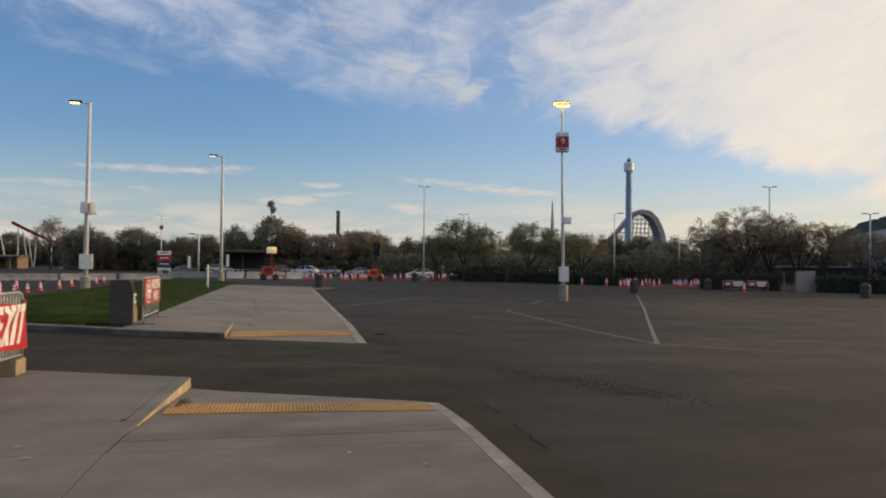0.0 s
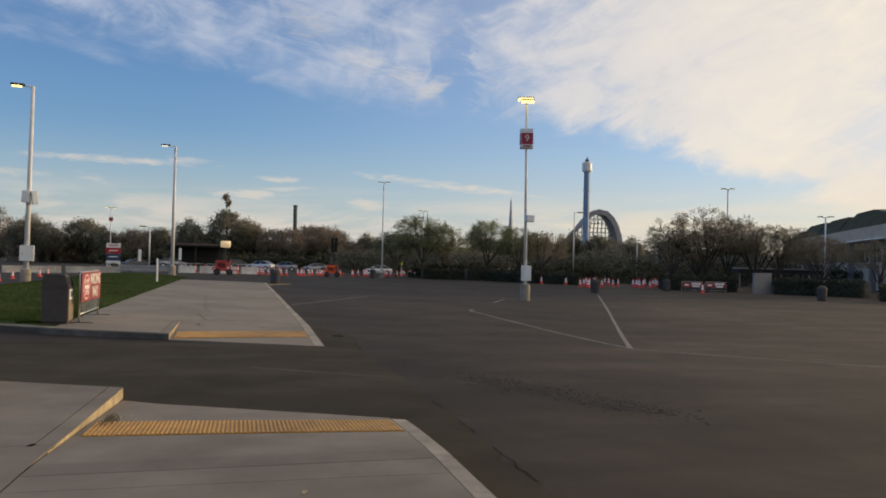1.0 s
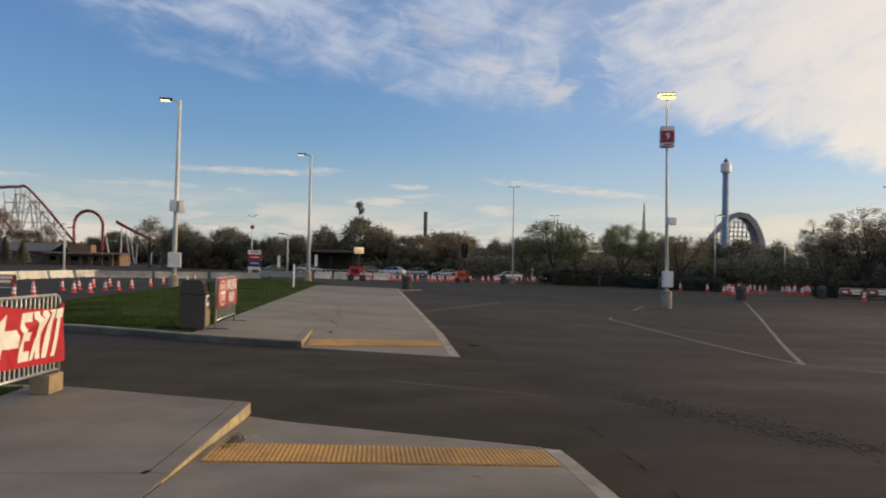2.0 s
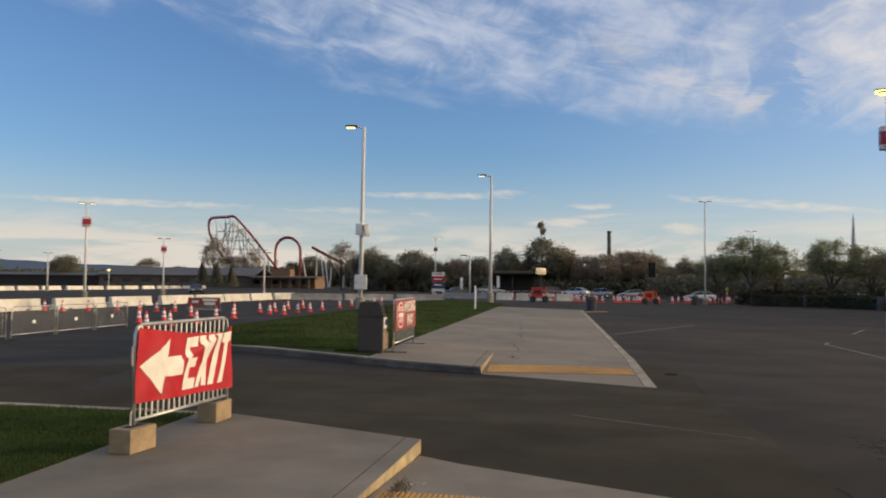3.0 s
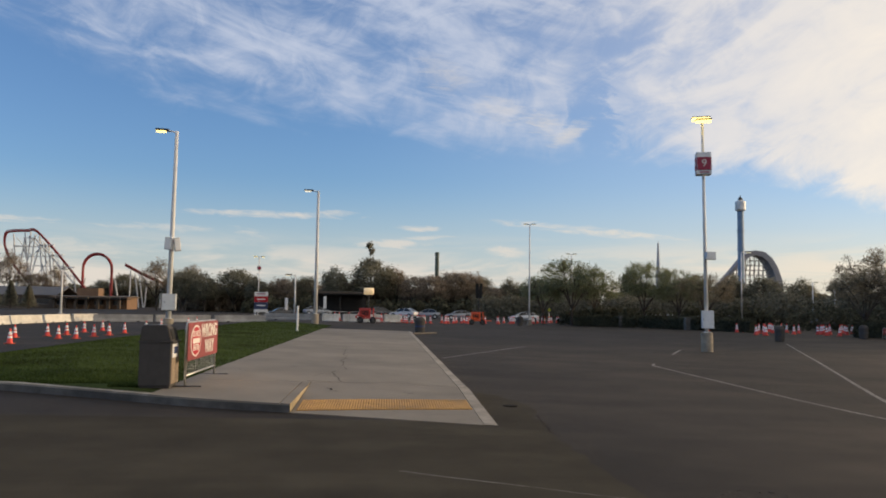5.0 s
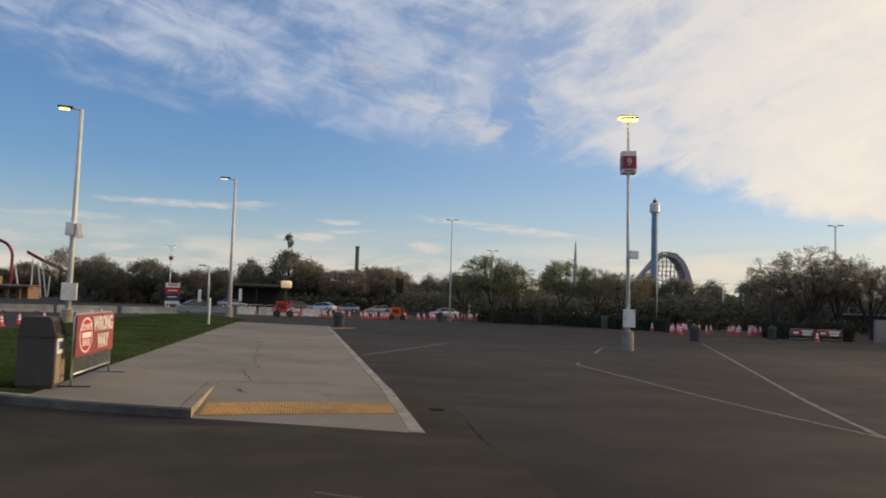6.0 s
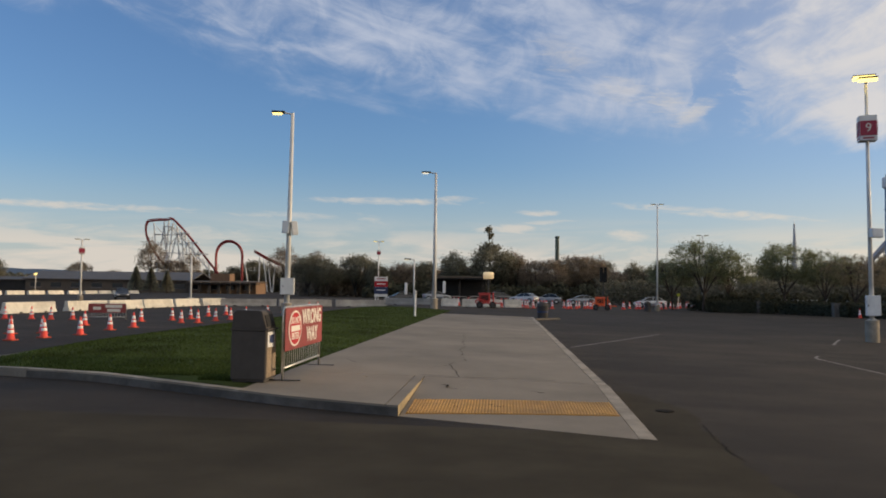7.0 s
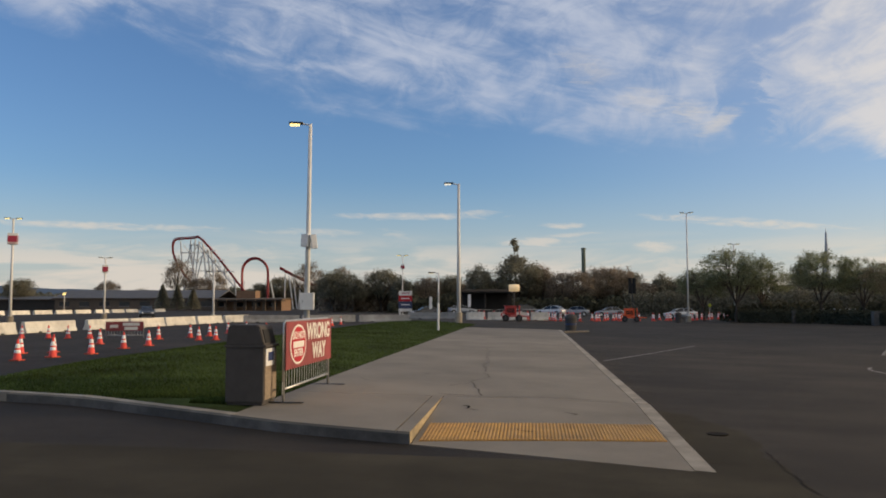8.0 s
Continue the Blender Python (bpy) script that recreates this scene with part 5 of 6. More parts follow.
    for s in (-1, 1):
        part("headlight", box(bmesh.new(), (2.16, s * 0.62, 0.66), (0.14, 0.34, 0.12), 0.03), COLLAR, root)
        part("tail_light", box(bmesh.new(), (-2.2, s * 0.65, 0.74), (0.1, 0.3, 0.13), 0.02), RED_VINYL, root)
    return root


for x, y, yaw, p, t in ((6.6, 132, 175, "silver", "silver sedan parked behind the cones"), (12.0, 134, 185, "silver", "silver car parked behind the cones"),
                        (20.6, 122, 178, "white", "white car parked behind the cones"), (-0.7, 136, 20, "dark", "dark car parked beyond the light tower"),
                        (-10.8, 132, 10, "silver", "silver car parked under the trees"), (-16.4, 131, 200, "dark", "dark car parked under the trees"),
                        (2.9, 130, 150, "white", "white car parked behind the cones"), (-66.9, 87, -35, "white", "white sedan parked on the far lot"),
                        (-53.5, 114, -60, "dark", "dark car parked behind the barriers"), (56.0, 101, 10, "dark", "dark car behind the cones")):
    car(x, y, yaw, CAR_PAINT[p], t)


# ---------- trees ----------
def make_tree(seed, H, R, leaves, n_leaf, leaf_size, trunk=0.2, twigs=240, base=0.24, spray=0.035, limbs=7, skirt=0.30, shell=0.45):
    """Trunk, arching limbs and fine twigs that reach into a lumpy dome, and sprays of small leaves along the twigs."""
    rd = random.Random(seed)
    bm = bmesh.new()
    fork = Vector((rd.gauss(0, 0.02) * H, rd.gauss(0, 0.02) * H, H * base))
    rod(bm, [(0, 0, -0.1), (fork.x * 0.3, fork.y * 0.3, H * base * 0.5), tuple(fork)], trunk, 7, trunk * 0.72, cap=False)
    lumps = [(rd.random() * 6.283, rd.uniform(0.1, 1.3), rd.uniform(0.12, 0.32)) for i in range(9)]

    def reach(a, e):
        """How far the crown goes in one direction, with lumps and hollows."""
        k = 0.86
        for la, le, lh in lumps:
            d = math.acos(max(-1, min(1, math.sin(e) * math.sin(le) + math.cos(e) * math.cos(le) * math.cos(a - la))))
            k += lh * math.exp(-(d / 0.42) ** 2)
        return min(1.12, k)

    mid, up = H * (skirt + 1) / 2, H * (1 - skirt) / 2
    bones = []
    for i in range(limbs):
        a = 6.283 * (i + rd.uniform(-0.3, 0.3)) / limbs
        e = rd.uniform(0.15, 0.75) if i % 3 else rd.uniform(0.9, 1.35)
        k = reach(a, e) * 0.72
        end = Vector((math.cos(a) * math.cos(e) * R * k, math.sin(a) * math.cos(e) * R * k, mid + math.sin(e) * up * k))
        bow = (fork + end) / 2 + Vector((rd.gauss(0, 0.05), rd.gauss(0, 0.05), rd.uniform(0.0, 0.10))) * H
        pts = [fork * (1 - t) ** 2 + bow * 2 * t * (1 - t) + end * t * t + Vector((rd.gauss(0, 0.008), rd.gauss(0, 0.008), rd.gauss(0, 0.008))) * H for t in (0, 0.2, 0.4, 0.6, 0.8, 1.0)]
        pts[0] = fork
        rod(bm, pts, trunk * 0.55, 5, trunk * 0.13, cap=False)
        bones += pts[2:]
    tips = []
    for i in range(twigs):
        a = rd.random() * 6.283
        e = math.asin(rd.uniform(-0.55, 1.0))
        k = reach(a, e) * (shell + (1 - shell) * rd.random() ** 0.45)
        end = Vector((math.cos(a) * math.cos(e) * R * k, math.sin(a) * math.cos(e) * R * k, mid + math.sin(e) * up * k))
        root_at = min(bones, key=lambda q: (q - end).length + (0.08 * H if q.z > end.z else 0) + rd.random() * 0.1 * H)
        bend = (root_at + end) / 2 + Vector((rd.gauss(0, 0.03), rd.gauss(0, 0.03), rd.gauss(0.015, 0.03))) * H
        rod(bm, [root_at, bend, end], trunk * 0.10, 3, trunk * 0.03, cap=False)
        tips.append((bend, end))
    root = thing("tree", "tree", "tree")
    part("trunk", bm, BARK, root, "", True)
    v, f = [], []
    for i in range(n_leaf):
        p, q = tips[rd.randrange(len(tips))]
        t = (rd.randrange(4) + 1) / 4 + rd.gauss(0, 0.05)
        c = p + (q - p) * (t * 1.08) + Vector((rd.gauss(0, 1), rd.gauss(0, 1), rd.gauss(0, 0.9))) * H * spray
        a = Vector((rd.gauss(0, 1), rd.gauss(0, 1), rd.gauss(0, 0.6))).normalized()
        b = Matrix.Rotation(rd.random() * 6.283, 3, a) @ a.orthogonal().normalized()
        w = leaf_size * rd.uniform(0.5, 1.3)
        n = len(v)
        v += [tuple(c - a * w), tuple(c + b * w * 0.5 + a * w * 0.1), tuple(c + a * w), tuple(c - b * w * 0.45)]
        f.append((n, n + 1, n + 2, n + 3))
    py_mesh("crown", v, f, leaves, root)
    return root


def plant(proto, x, y, s, yaw, label, first, group="trees round the lot"):
    m = pose(x, y, zg(x, y), 0, 0, yaw)
    if first:
        ob = proto
        ob.matrix_basis = m
    else:
        ob = copy_thing(proto, m)
    ob.scale = (s * random.Random(x * 7 + y).uniform(0.9, 1.2), s, s)
    tagged(ob, label, "tree", group)
    return ob


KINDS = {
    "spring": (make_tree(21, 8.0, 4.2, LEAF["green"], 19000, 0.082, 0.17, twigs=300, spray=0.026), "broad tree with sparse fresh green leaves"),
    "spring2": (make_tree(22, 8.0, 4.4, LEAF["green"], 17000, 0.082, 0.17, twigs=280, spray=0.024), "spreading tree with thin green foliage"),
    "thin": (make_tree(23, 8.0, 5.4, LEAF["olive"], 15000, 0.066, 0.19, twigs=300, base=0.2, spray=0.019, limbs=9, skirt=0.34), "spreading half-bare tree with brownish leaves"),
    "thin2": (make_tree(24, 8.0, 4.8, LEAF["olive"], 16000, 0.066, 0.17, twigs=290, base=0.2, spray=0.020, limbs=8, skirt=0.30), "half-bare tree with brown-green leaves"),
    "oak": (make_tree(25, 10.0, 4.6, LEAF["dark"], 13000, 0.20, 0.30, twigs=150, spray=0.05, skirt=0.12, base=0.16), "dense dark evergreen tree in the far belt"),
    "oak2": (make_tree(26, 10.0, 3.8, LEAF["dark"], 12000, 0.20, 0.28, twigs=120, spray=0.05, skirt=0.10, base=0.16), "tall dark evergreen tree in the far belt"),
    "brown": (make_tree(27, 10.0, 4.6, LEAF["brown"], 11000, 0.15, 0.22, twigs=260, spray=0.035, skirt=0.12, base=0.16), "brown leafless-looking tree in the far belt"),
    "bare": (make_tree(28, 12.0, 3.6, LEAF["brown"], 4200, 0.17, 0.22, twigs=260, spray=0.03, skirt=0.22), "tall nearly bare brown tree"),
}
placed = set()
# kind, x, y, height
TREES = [("spring", 23.6, 104.0, 8.2), ("spring2", 20.6, 107.0, 6.2), ("spring2", 27.0, 106.0, 6.9), ("spring", 31.9, 100.0, 7.8), ("spring2", 35.4, 98.0, 6.7), ("thin2", 37.6, 95.0, 6.4),
         ("thin", 46.6, 73.0, 8.2), ("thin2", 44.2, 74.5, 6.3), ("thin2", 50.2, 74.0, 7.5), ("thin", 52.8, 72.5, 7.2), ("thin2", 55.0, 71.5, 6.8), ("thin", 53.6, 63.5, 5.4), ("thin2", 56.0, 59.0, 5.2), ("thin2", 60.0, 56.5, 5.4), ("thin", 48.4, 76.5, 6.6), ("thin2", 57.5, 70.0, 6.0)]
BELT = [("oak", -46, 190, 9.4), ("oak2", -41, 188, 8.4), ("oak", -35, 192, 9.8), ("oak2", -29, 187, 7.8), ("brown", -24, 189, 8.2), ("oak", -19, 194, 8.4), ("oak2", -11.4, 186, 9.9), ("brown", -7, 190, 7.4),
        ("oak", -3.6, 188, 11.4), ("bare", 2.6, 190, 10.6), ("oak2", 0.6, 192, 10.0), ("brown", 6.5, 186, 9.0), ("brown", 11, 184, 9.4), ("brown", 15, 188, 10.4), ("brown", 18.6, 187, 10.4), ("oak", 21.6, 190, 9.0), ("brown", 24.4, 186, 7.0), ("oak2", 29.6, 190, 8.4), ("oak", 35, 185, 8.6),
        ("oak2", 41, 180, 8.4), ("bare", -55, 200, 12.2), ("bare", -118, 262, 17), ("brown", -111, 264, 11), ("bare", -104, 262, 12.5), ("oak", -101, 318, 12.5), ("oak2", -92, 312, 9.5), ("oak", -108, 316, 10), ("oak2", -83, 310, 9), ("oak", -70, 300, 10), ("oak2", -62, 240, 8.5), ("bare", -62, 262, 14),
        ("oak", -156, 235, 9.4), ("oak2", -186, 240, 8.6), ("brown", -139, 255, 9.6), ("oak", -196, 225, 11), ("brown", -150, 300, 8), ("brown", -215, 225, 12),
        ("oak", 58, 150, 8.0), ("oak2", 64, 148, 8.4), ("oak", 70, 146, 8.2), ("oak2", 77, 146, 7.8), ("oak", 83, 140, 8.2), ("oak", 47, 150, 7.6), ("oak2", 52, 140, 7.2), ("oak", 90, 130, 8.4), ("oak2", 74, 105, 6.8)]
for kname, x, y, h in TREES + BELT:
    proto, label = KINDS[kname]
    base_h = {"bare": 12.0}.get(kname, 8.0 if kname in ("spring", "spring2", "thin", "thin2") else 10.0)
    plant(proto, x, y, h / base_h, (x * 37 + y * 11) % 360, label, kname not in placed, "trees by the hedge" if (kname, x, y, h) in TREES else "far tree belt")
    placed.add(kname)


def slender_tree():
    """A lone slim trunk with two tufts high above the belt."""
    rd = random.Random(8)
    root = thing("slender_tree", "very tall slim tree with tufts at its top", "tree", pose(-3.7, 189, zg(-4, 189)))
    part("trunk", rod(bmesh.new(), [(0, 0, -0.1), (0.1, 0, 8), (-0.15, 0, 15.6)], 0.2, 6, 0.07), BARK, root)
    v, f = [], []
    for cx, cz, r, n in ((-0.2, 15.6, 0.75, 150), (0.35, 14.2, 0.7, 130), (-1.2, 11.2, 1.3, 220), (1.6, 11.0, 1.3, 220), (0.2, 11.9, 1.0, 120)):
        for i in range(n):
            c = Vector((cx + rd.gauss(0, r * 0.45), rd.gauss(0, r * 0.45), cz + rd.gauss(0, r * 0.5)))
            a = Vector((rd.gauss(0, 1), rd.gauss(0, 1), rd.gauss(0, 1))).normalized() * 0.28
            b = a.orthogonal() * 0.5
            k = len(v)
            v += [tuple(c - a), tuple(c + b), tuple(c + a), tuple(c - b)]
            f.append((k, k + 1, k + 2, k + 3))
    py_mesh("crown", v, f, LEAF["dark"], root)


slender_tree()


def thicket(name, line, depth, height, count, size, leaves, label, kind="stuff", category="bushes", ragged=0.35):
    """A mass of leaf sprays along a line, with an uneven top."""
    rd = np.random.RandomState(len(name) + count)
    v, f = [], []
    seg = [math.dist(a, b) for a, b in zip(line, line[1:])]
    tot = sum(seg)
    for i in range(count):
        s = rd.rand() * tot
        k = 0
        while s > seg[k] and k < len(seg) - 1:
            s -= seg[k]
            k += 1
        a, b = line[k], line[k + 1]
        t = s / seg[k]
        d = Vector((b[0] - a[0], b[1] - a[1])).normalized()
        off = (rd.rand() - 0.5) * depth
        x, y = a[0] + (b[0] - a[0]) * t - d.y * off, a[1] + (b[1] - a[1]) * t + d.x * off
        top = height * (1 - ragged + ragged * (0.5 + 0.5 * noise.noise(Vector((x * 0.22, y * 0.22, 1.0))) + 0.35 * noise.noise(Vector((x * 0.9, y * 0.9, 4.0)))))
        c = Vector((x, y, zg(x, y) + top * rd.rand() ** 0.7))
        n = Vector(rd.randn(3)).normalized() * size * (0.6 + 0.8 * rd.rand())
        w = n.orthogonal() * 0.6
        q = len(v)
        v += [tuple(c - n), tuple(c + w), tuple(c + n), tuple(c - w)]
        f.append((q, q + 1, q + 2, q + 3))
    ob = py_mesh(name, v, f, leaves)
    tagged(ob, label, category, kind=kind)
    return ob


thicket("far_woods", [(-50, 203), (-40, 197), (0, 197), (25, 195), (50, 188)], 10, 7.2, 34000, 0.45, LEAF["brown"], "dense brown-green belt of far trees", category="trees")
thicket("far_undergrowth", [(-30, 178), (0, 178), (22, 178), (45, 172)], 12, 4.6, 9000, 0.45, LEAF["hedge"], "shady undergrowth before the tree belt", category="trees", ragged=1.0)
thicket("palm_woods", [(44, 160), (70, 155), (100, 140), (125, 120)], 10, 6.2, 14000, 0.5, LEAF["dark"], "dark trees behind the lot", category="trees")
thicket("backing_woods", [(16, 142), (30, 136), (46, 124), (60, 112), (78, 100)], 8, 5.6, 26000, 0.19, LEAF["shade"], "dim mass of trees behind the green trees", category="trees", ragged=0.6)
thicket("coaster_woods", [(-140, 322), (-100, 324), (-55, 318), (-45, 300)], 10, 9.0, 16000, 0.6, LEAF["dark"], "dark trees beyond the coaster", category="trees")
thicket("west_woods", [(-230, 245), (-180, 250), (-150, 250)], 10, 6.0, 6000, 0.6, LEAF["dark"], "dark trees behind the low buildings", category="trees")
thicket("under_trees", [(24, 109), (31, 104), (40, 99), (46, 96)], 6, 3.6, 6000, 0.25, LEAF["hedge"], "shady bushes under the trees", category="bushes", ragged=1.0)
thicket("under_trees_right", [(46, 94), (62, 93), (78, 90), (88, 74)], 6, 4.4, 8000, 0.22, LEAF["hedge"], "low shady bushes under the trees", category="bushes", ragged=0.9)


def hedge(a, b, h, label):
    L = math.dist(a, b)
    yaw = math.degrees(math.atan2(b[1] - a[1], b[0] - a[0]))
    mid = ((a[0] + b[0]) / 2, (a[1] + b[1]) / 2)
    root = thing("hedge", label, "hedge", pose(mid[0], mid[1], zg(*mid), 0, 0, yaw), "clipped hedges along the lot")
    core = box(bmesh.new(), (0, 0, h / 2 - 0.08), (L - 0.3, 0.95, h - 0.16), 0.12)
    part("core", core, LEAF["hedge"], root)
    rd = np.random.RandomState(int(L * 10))
    v, f = [], []
    for i in range(int(L * 150)):
        x, y, z = (rd.rand() - 0.5) * L, (rd.rand() - 0.5) * 1.15, rd.rand() * h
        if rd.rand() < 0.6:
            y = -0.52 + rd.randn() * 0.06
        elif rd.rand() < 0.6:
            z = h + rd.randn() * 0.05
        n = Vector(rd.randn(3)).normalized() * 0.11
        w = n.orthogonal() * 0.6
        c = Vector((x, y, z))
        k = len(v)
        v += [tuple(c - n), tuple(c + w), tuple(c + n), tuple(c - w)]
        f.append((k, k + 1, k + 2, k + 3))
    py_mesh("leaves", v, f, LEAF["hedge"], root)


hedge((23.2, 101.0), (30.0, 97.5), 1.35, "low dark clipped hedge at the edge of the lot")
hedge((30.4, 97.0), (34.0, 88.0), 1.35, "low dark clipped hedge at the edge of the lot")
hedge((34.0, 89.0), (37.0, 82.0), 1.3, "low dark clipped hedge at the edge of the lot")
hedge((40.6, 71.2), (46.4, 66.4), 1.45, "dark clipped hedge with a concrete end wall")
hedge((47.9, 63.2), (52.0, 56.5), 1.45, "dark clipped hedge under the brown trees")
hedge((48.0, 51.0), (54.0, 46.0), 1.3, "dark clipped hedge under the brown trees")
tagged(link_mesh("screen_wall", box(bmesh.new(), (46.95, 63.6, 0.55), (1.9, 0.25, 1.95), 0.02, None), WALL_GREY), "pale grey rendered screen wall between hedges", "wall", kind="structure")
for x, y in ((33.0, 89.2), (52.5, 57.2), (28.3, 98.2)):
    p = thing("hedge_pillar", "plain grey concrete pillar in the hedge", "pillar", pose(x, y, zg(x, y)), "pillars of the hedge")
    part("shaft", box(bmesh.new(), (0, 0, 0.65), (0.7, 0.7, 1.3), 0.02), DARK_CONCRETE, p)
    part("cap", box(bmesh.new(), (0, 0, 1.335), (0.74, 0.74, 0.07), 0.02), DARK_CONCRETE, p)


# ---------- far structures ----------
def drop_tower():
    root = thing("drop_tower", "tall blue amusement tower with a white cabin at its top", "ride tower", pose(150.9, 330, -0.4))
    part("shaft", rod(bmesh.new(), [(0, 0, 0), (0, 0, 46)], 1.5, 12, 1.3), TOWER_BLUE, root)
    part("cabin", lathe(bmesh.new(), [(1.7, 44.6), (2.2, 45.2), (2.2, 48.6), (1.7, 49.1)], 16), WHITE_BOX, root, "white drum cabin")
    part("cap", lathe(bmesh.new(), [(1.0, 49.1), (0.9, 50.3), (0.3, 50.6), (0.1, 51.5)], 8), DARK_STEEL, root)
    for z in (12, 20, 28, 36):
        part("collar", lathe(bmesh.new(), [(1.7, z), (1.7, z + 0.3)], 12), TOWER_BLUE, root)


def wooden_coaster():
    root = thing("wooden_coaster", "curved wooden roller coaster turn with pale lattice", "roller coaster", pose(0, 340, -0.4))
    arc = [(138.0, 5.8), (145.6, 13.6), (151.0, 19.4), (154.5, 23.2), (157.8, 26.3), (161.0, 27.4), (164.5, 26.7), (167.3, 24.2), (169.3, 20.6), (170.7, 16.2), (171.3, 11.6), (171.5, 4.0)]
    deck = bmesh.new()
    prev = None
    for i, (x, z) in enumerate(arc):
        a, b = arc[max(0, i - 1)], arc[min(len(arc) - 1, i + 1)]
        d = Vector((b[0] - a[0], 0, b[1] - a[1])).normalized()
        n = Vector((-d.z, 0, d.x)) * (0.35 + 0.9 * min(1, i / 6))
        w = 1.2 + 3.6 * i / len(arc)
        col = [deck.verts.new((x + s * n.x, y, z + s * n.z)) for s, y in ((-1, -w), (1, -w), (1, w), (-1, w))]
        if prev:
            for k in range(4):
                deck.faces.new((prev[k], prev[(k + 1) % 4], col[(k + 1) % 4], col[k]))
        prev = col
    part("track_deck", deck, TRACK_GREY, root, "dark curved track deck")
    for i in range(17):
        x = 139.5 + 2.0 * i
        top = lerp_points(arc, x) - 0.8
        part("bent", box(bmesh.new(), (x, 0, top / 2), (0.34, 0.34, top)), TIMBER, root)
    for j in range(11):
        z = 3 + 2.1 * j
        xs = [140 + q * 0.5 for q in range(65) if lerp_points(arc, 140 + q * 0.5) > z + 0.8]
        if xs:
            part("ledger", box(bmesh.new(), ((xs[0] + xs[-1]) / 2, -0.3, z), (xs[-1] - xs[0], 0.3, 0.34)), TIMBER, root)
    for i in range(15):
        x = 140.5 + 2.0 * i
        t = lerp_points(arc, x) - 1
        part("brace", rod(bmesh.new(), [(x, -0.5, max(2, t - 9)), (x + 2.0, -0.5, t)], 0.13, 4), TIMBER, root)


def steel_coaster():
    """Red lift hill, loop and drop far beyond the low buildings."""
    root = thing("steel_coaster", "red steel roller coaster with lift hill, loop and pale supports", "roller coaster", pose(0, 300, 0.4))

    def track(pts, r=0.42):
        fine = []
        for i in range(len(pts) - 1):
            p0, p1, p2, p3 = pts[max(0, i - 1)], pts[i], pts[i + 1], pts[min(len(pts) - 1, i + 2)]
            for k in range(6):
                t = k / 6
                fine.append(tuple(0.5 * (2 * b + (c - a) * t + (2 * a - 5 * b + 4 * c - d) * t * t + (3 * b - a - 3 * c + d) * t ** 3) for a, b, c, d in zip(p0, p1, p2, p3)))
        fine.append(pts[-1])
        part("track", rod(bmesh.new(), fine, r, 6), RED_TRACK, root, "red tube track", True)
        part("rail", rod(bmesh.new(), [(x, y - 0.7, z + 0.5) for x, y, z in fine], 0.16, 5), RED_TRACK, root, "", True)

    track([(-129, 0, 8.5), (-134, 0, 14), (-137.5, 0, 20.5), (-137.4, 0, 25.4), (-134.5, 0, 26.4), (-130, 0, 26.6), (-127.5, 0, 26.9), (-125, 0, 25), (-119, 0, 18.5), (-112, 0, 10), (-108, 0, 5)])
    loop = [(-110.3, 1, 0), (-110.2, 1, 8), *[(-105.1 - 5.1 * math.cos(a * math.pi / 8), 1, 13.2 + 5.4 * math.sin(a * math.pi / 8)) for a in range(9)], (-100.0, 1, 8), (-99.9, 1, 0)]
    track(loop, 0.5)
    track([(-95.5, 2, 15.0), (-91, 2, 12.6), (-86, 2, 10.2), (-80, 2, 7.6), (-73, 2, 5.0)], 0.6)
    for x0, x1, z in ((-135, -133, 25.5), (-131, -128.5, 26), (-131, -134, 24), (-126, -123.5, 25), (-124, -122, 22.5), (-121, -119, 19), (-117, -115.5, 15.5), (-113, -112, 10.5), (-127.5, -130, 25.5),
                      (-109, -111, 10), (-98.6, -97, 9.5), (-93, -93.5, 13), (-90, -88.5, 11.5), (-91.5, -90, 12), (-87, -88, 10), (-82, -82.5, 8), (-136.8, -135, 20), (-129, -131, 26.4), (-122.5, -120.5, 22), (-131, -126, 20), (-126, -131, 20), (-125, -120, 16)):
        part("support", rod(bmesh.new(), [(x0, 0.5, z), (x1, 1.5, -0.6)], 0.26, 6), SUPPORT, root)
    for x0, z0, x1, z1 in ((-134, 24, -127, 16), (-128, 24, -134, 16), (-127, 22, -121, 12), (-121, 18, -127, 10), (-133, 16, -126, 8), (-120, 16, -115, 6), (-116, 12, -121, 5), (-130, 25, -124, 19), (-124, 22.5, -129, 17)):
        part("brace", rod(bmesh.new(), [(x0, 1.2, z0), (x1, 1.2, z1)], 0.17, 6), SUPPORT, root)
    spine = [(-126.5, 23.6), (-119.6, 16.0), (-112.6, 8.0)]
    part("catwalk", rod(bmesh.new(), [(x, -0.9, z) for x, z in spine], 0.32, 6), SUPPORT, root, "pale walkway beside the lift track")
    for i in range(14):
        t = i / 13
        x, z = -126.2 + 13.4 * t, 25.4 - 15.6 * t
        part("strut", rod(bmesh.new(), [(x, -0.5, z), (x + (0.9 if i % 2 else -0.9) - 0.4, -0.9, z - 1.9)], 0.14, 5), SUPPORT, root)
    for z, x0, x1 in ((21, -135, -122), (17.5, -134, -119), (14, -133, -116), (10.5, -131, -113)):
        part("girt", rod(bmesh.new(), [(x0, 1.0, z), (x1, 1.0, z)], 0.16, 6), SUPPORT, root)
    for x, z in ((-123, 21.6), (-119.5, 18), (-115.5, 13.6), (-129.5, 24), (-133, 21)):
        part("platform", box(bmesh.new(), (x + 0.8, -0.8, z), (4.2, 1.2, 0.3)), SUPPORT, root, "pale service platform")


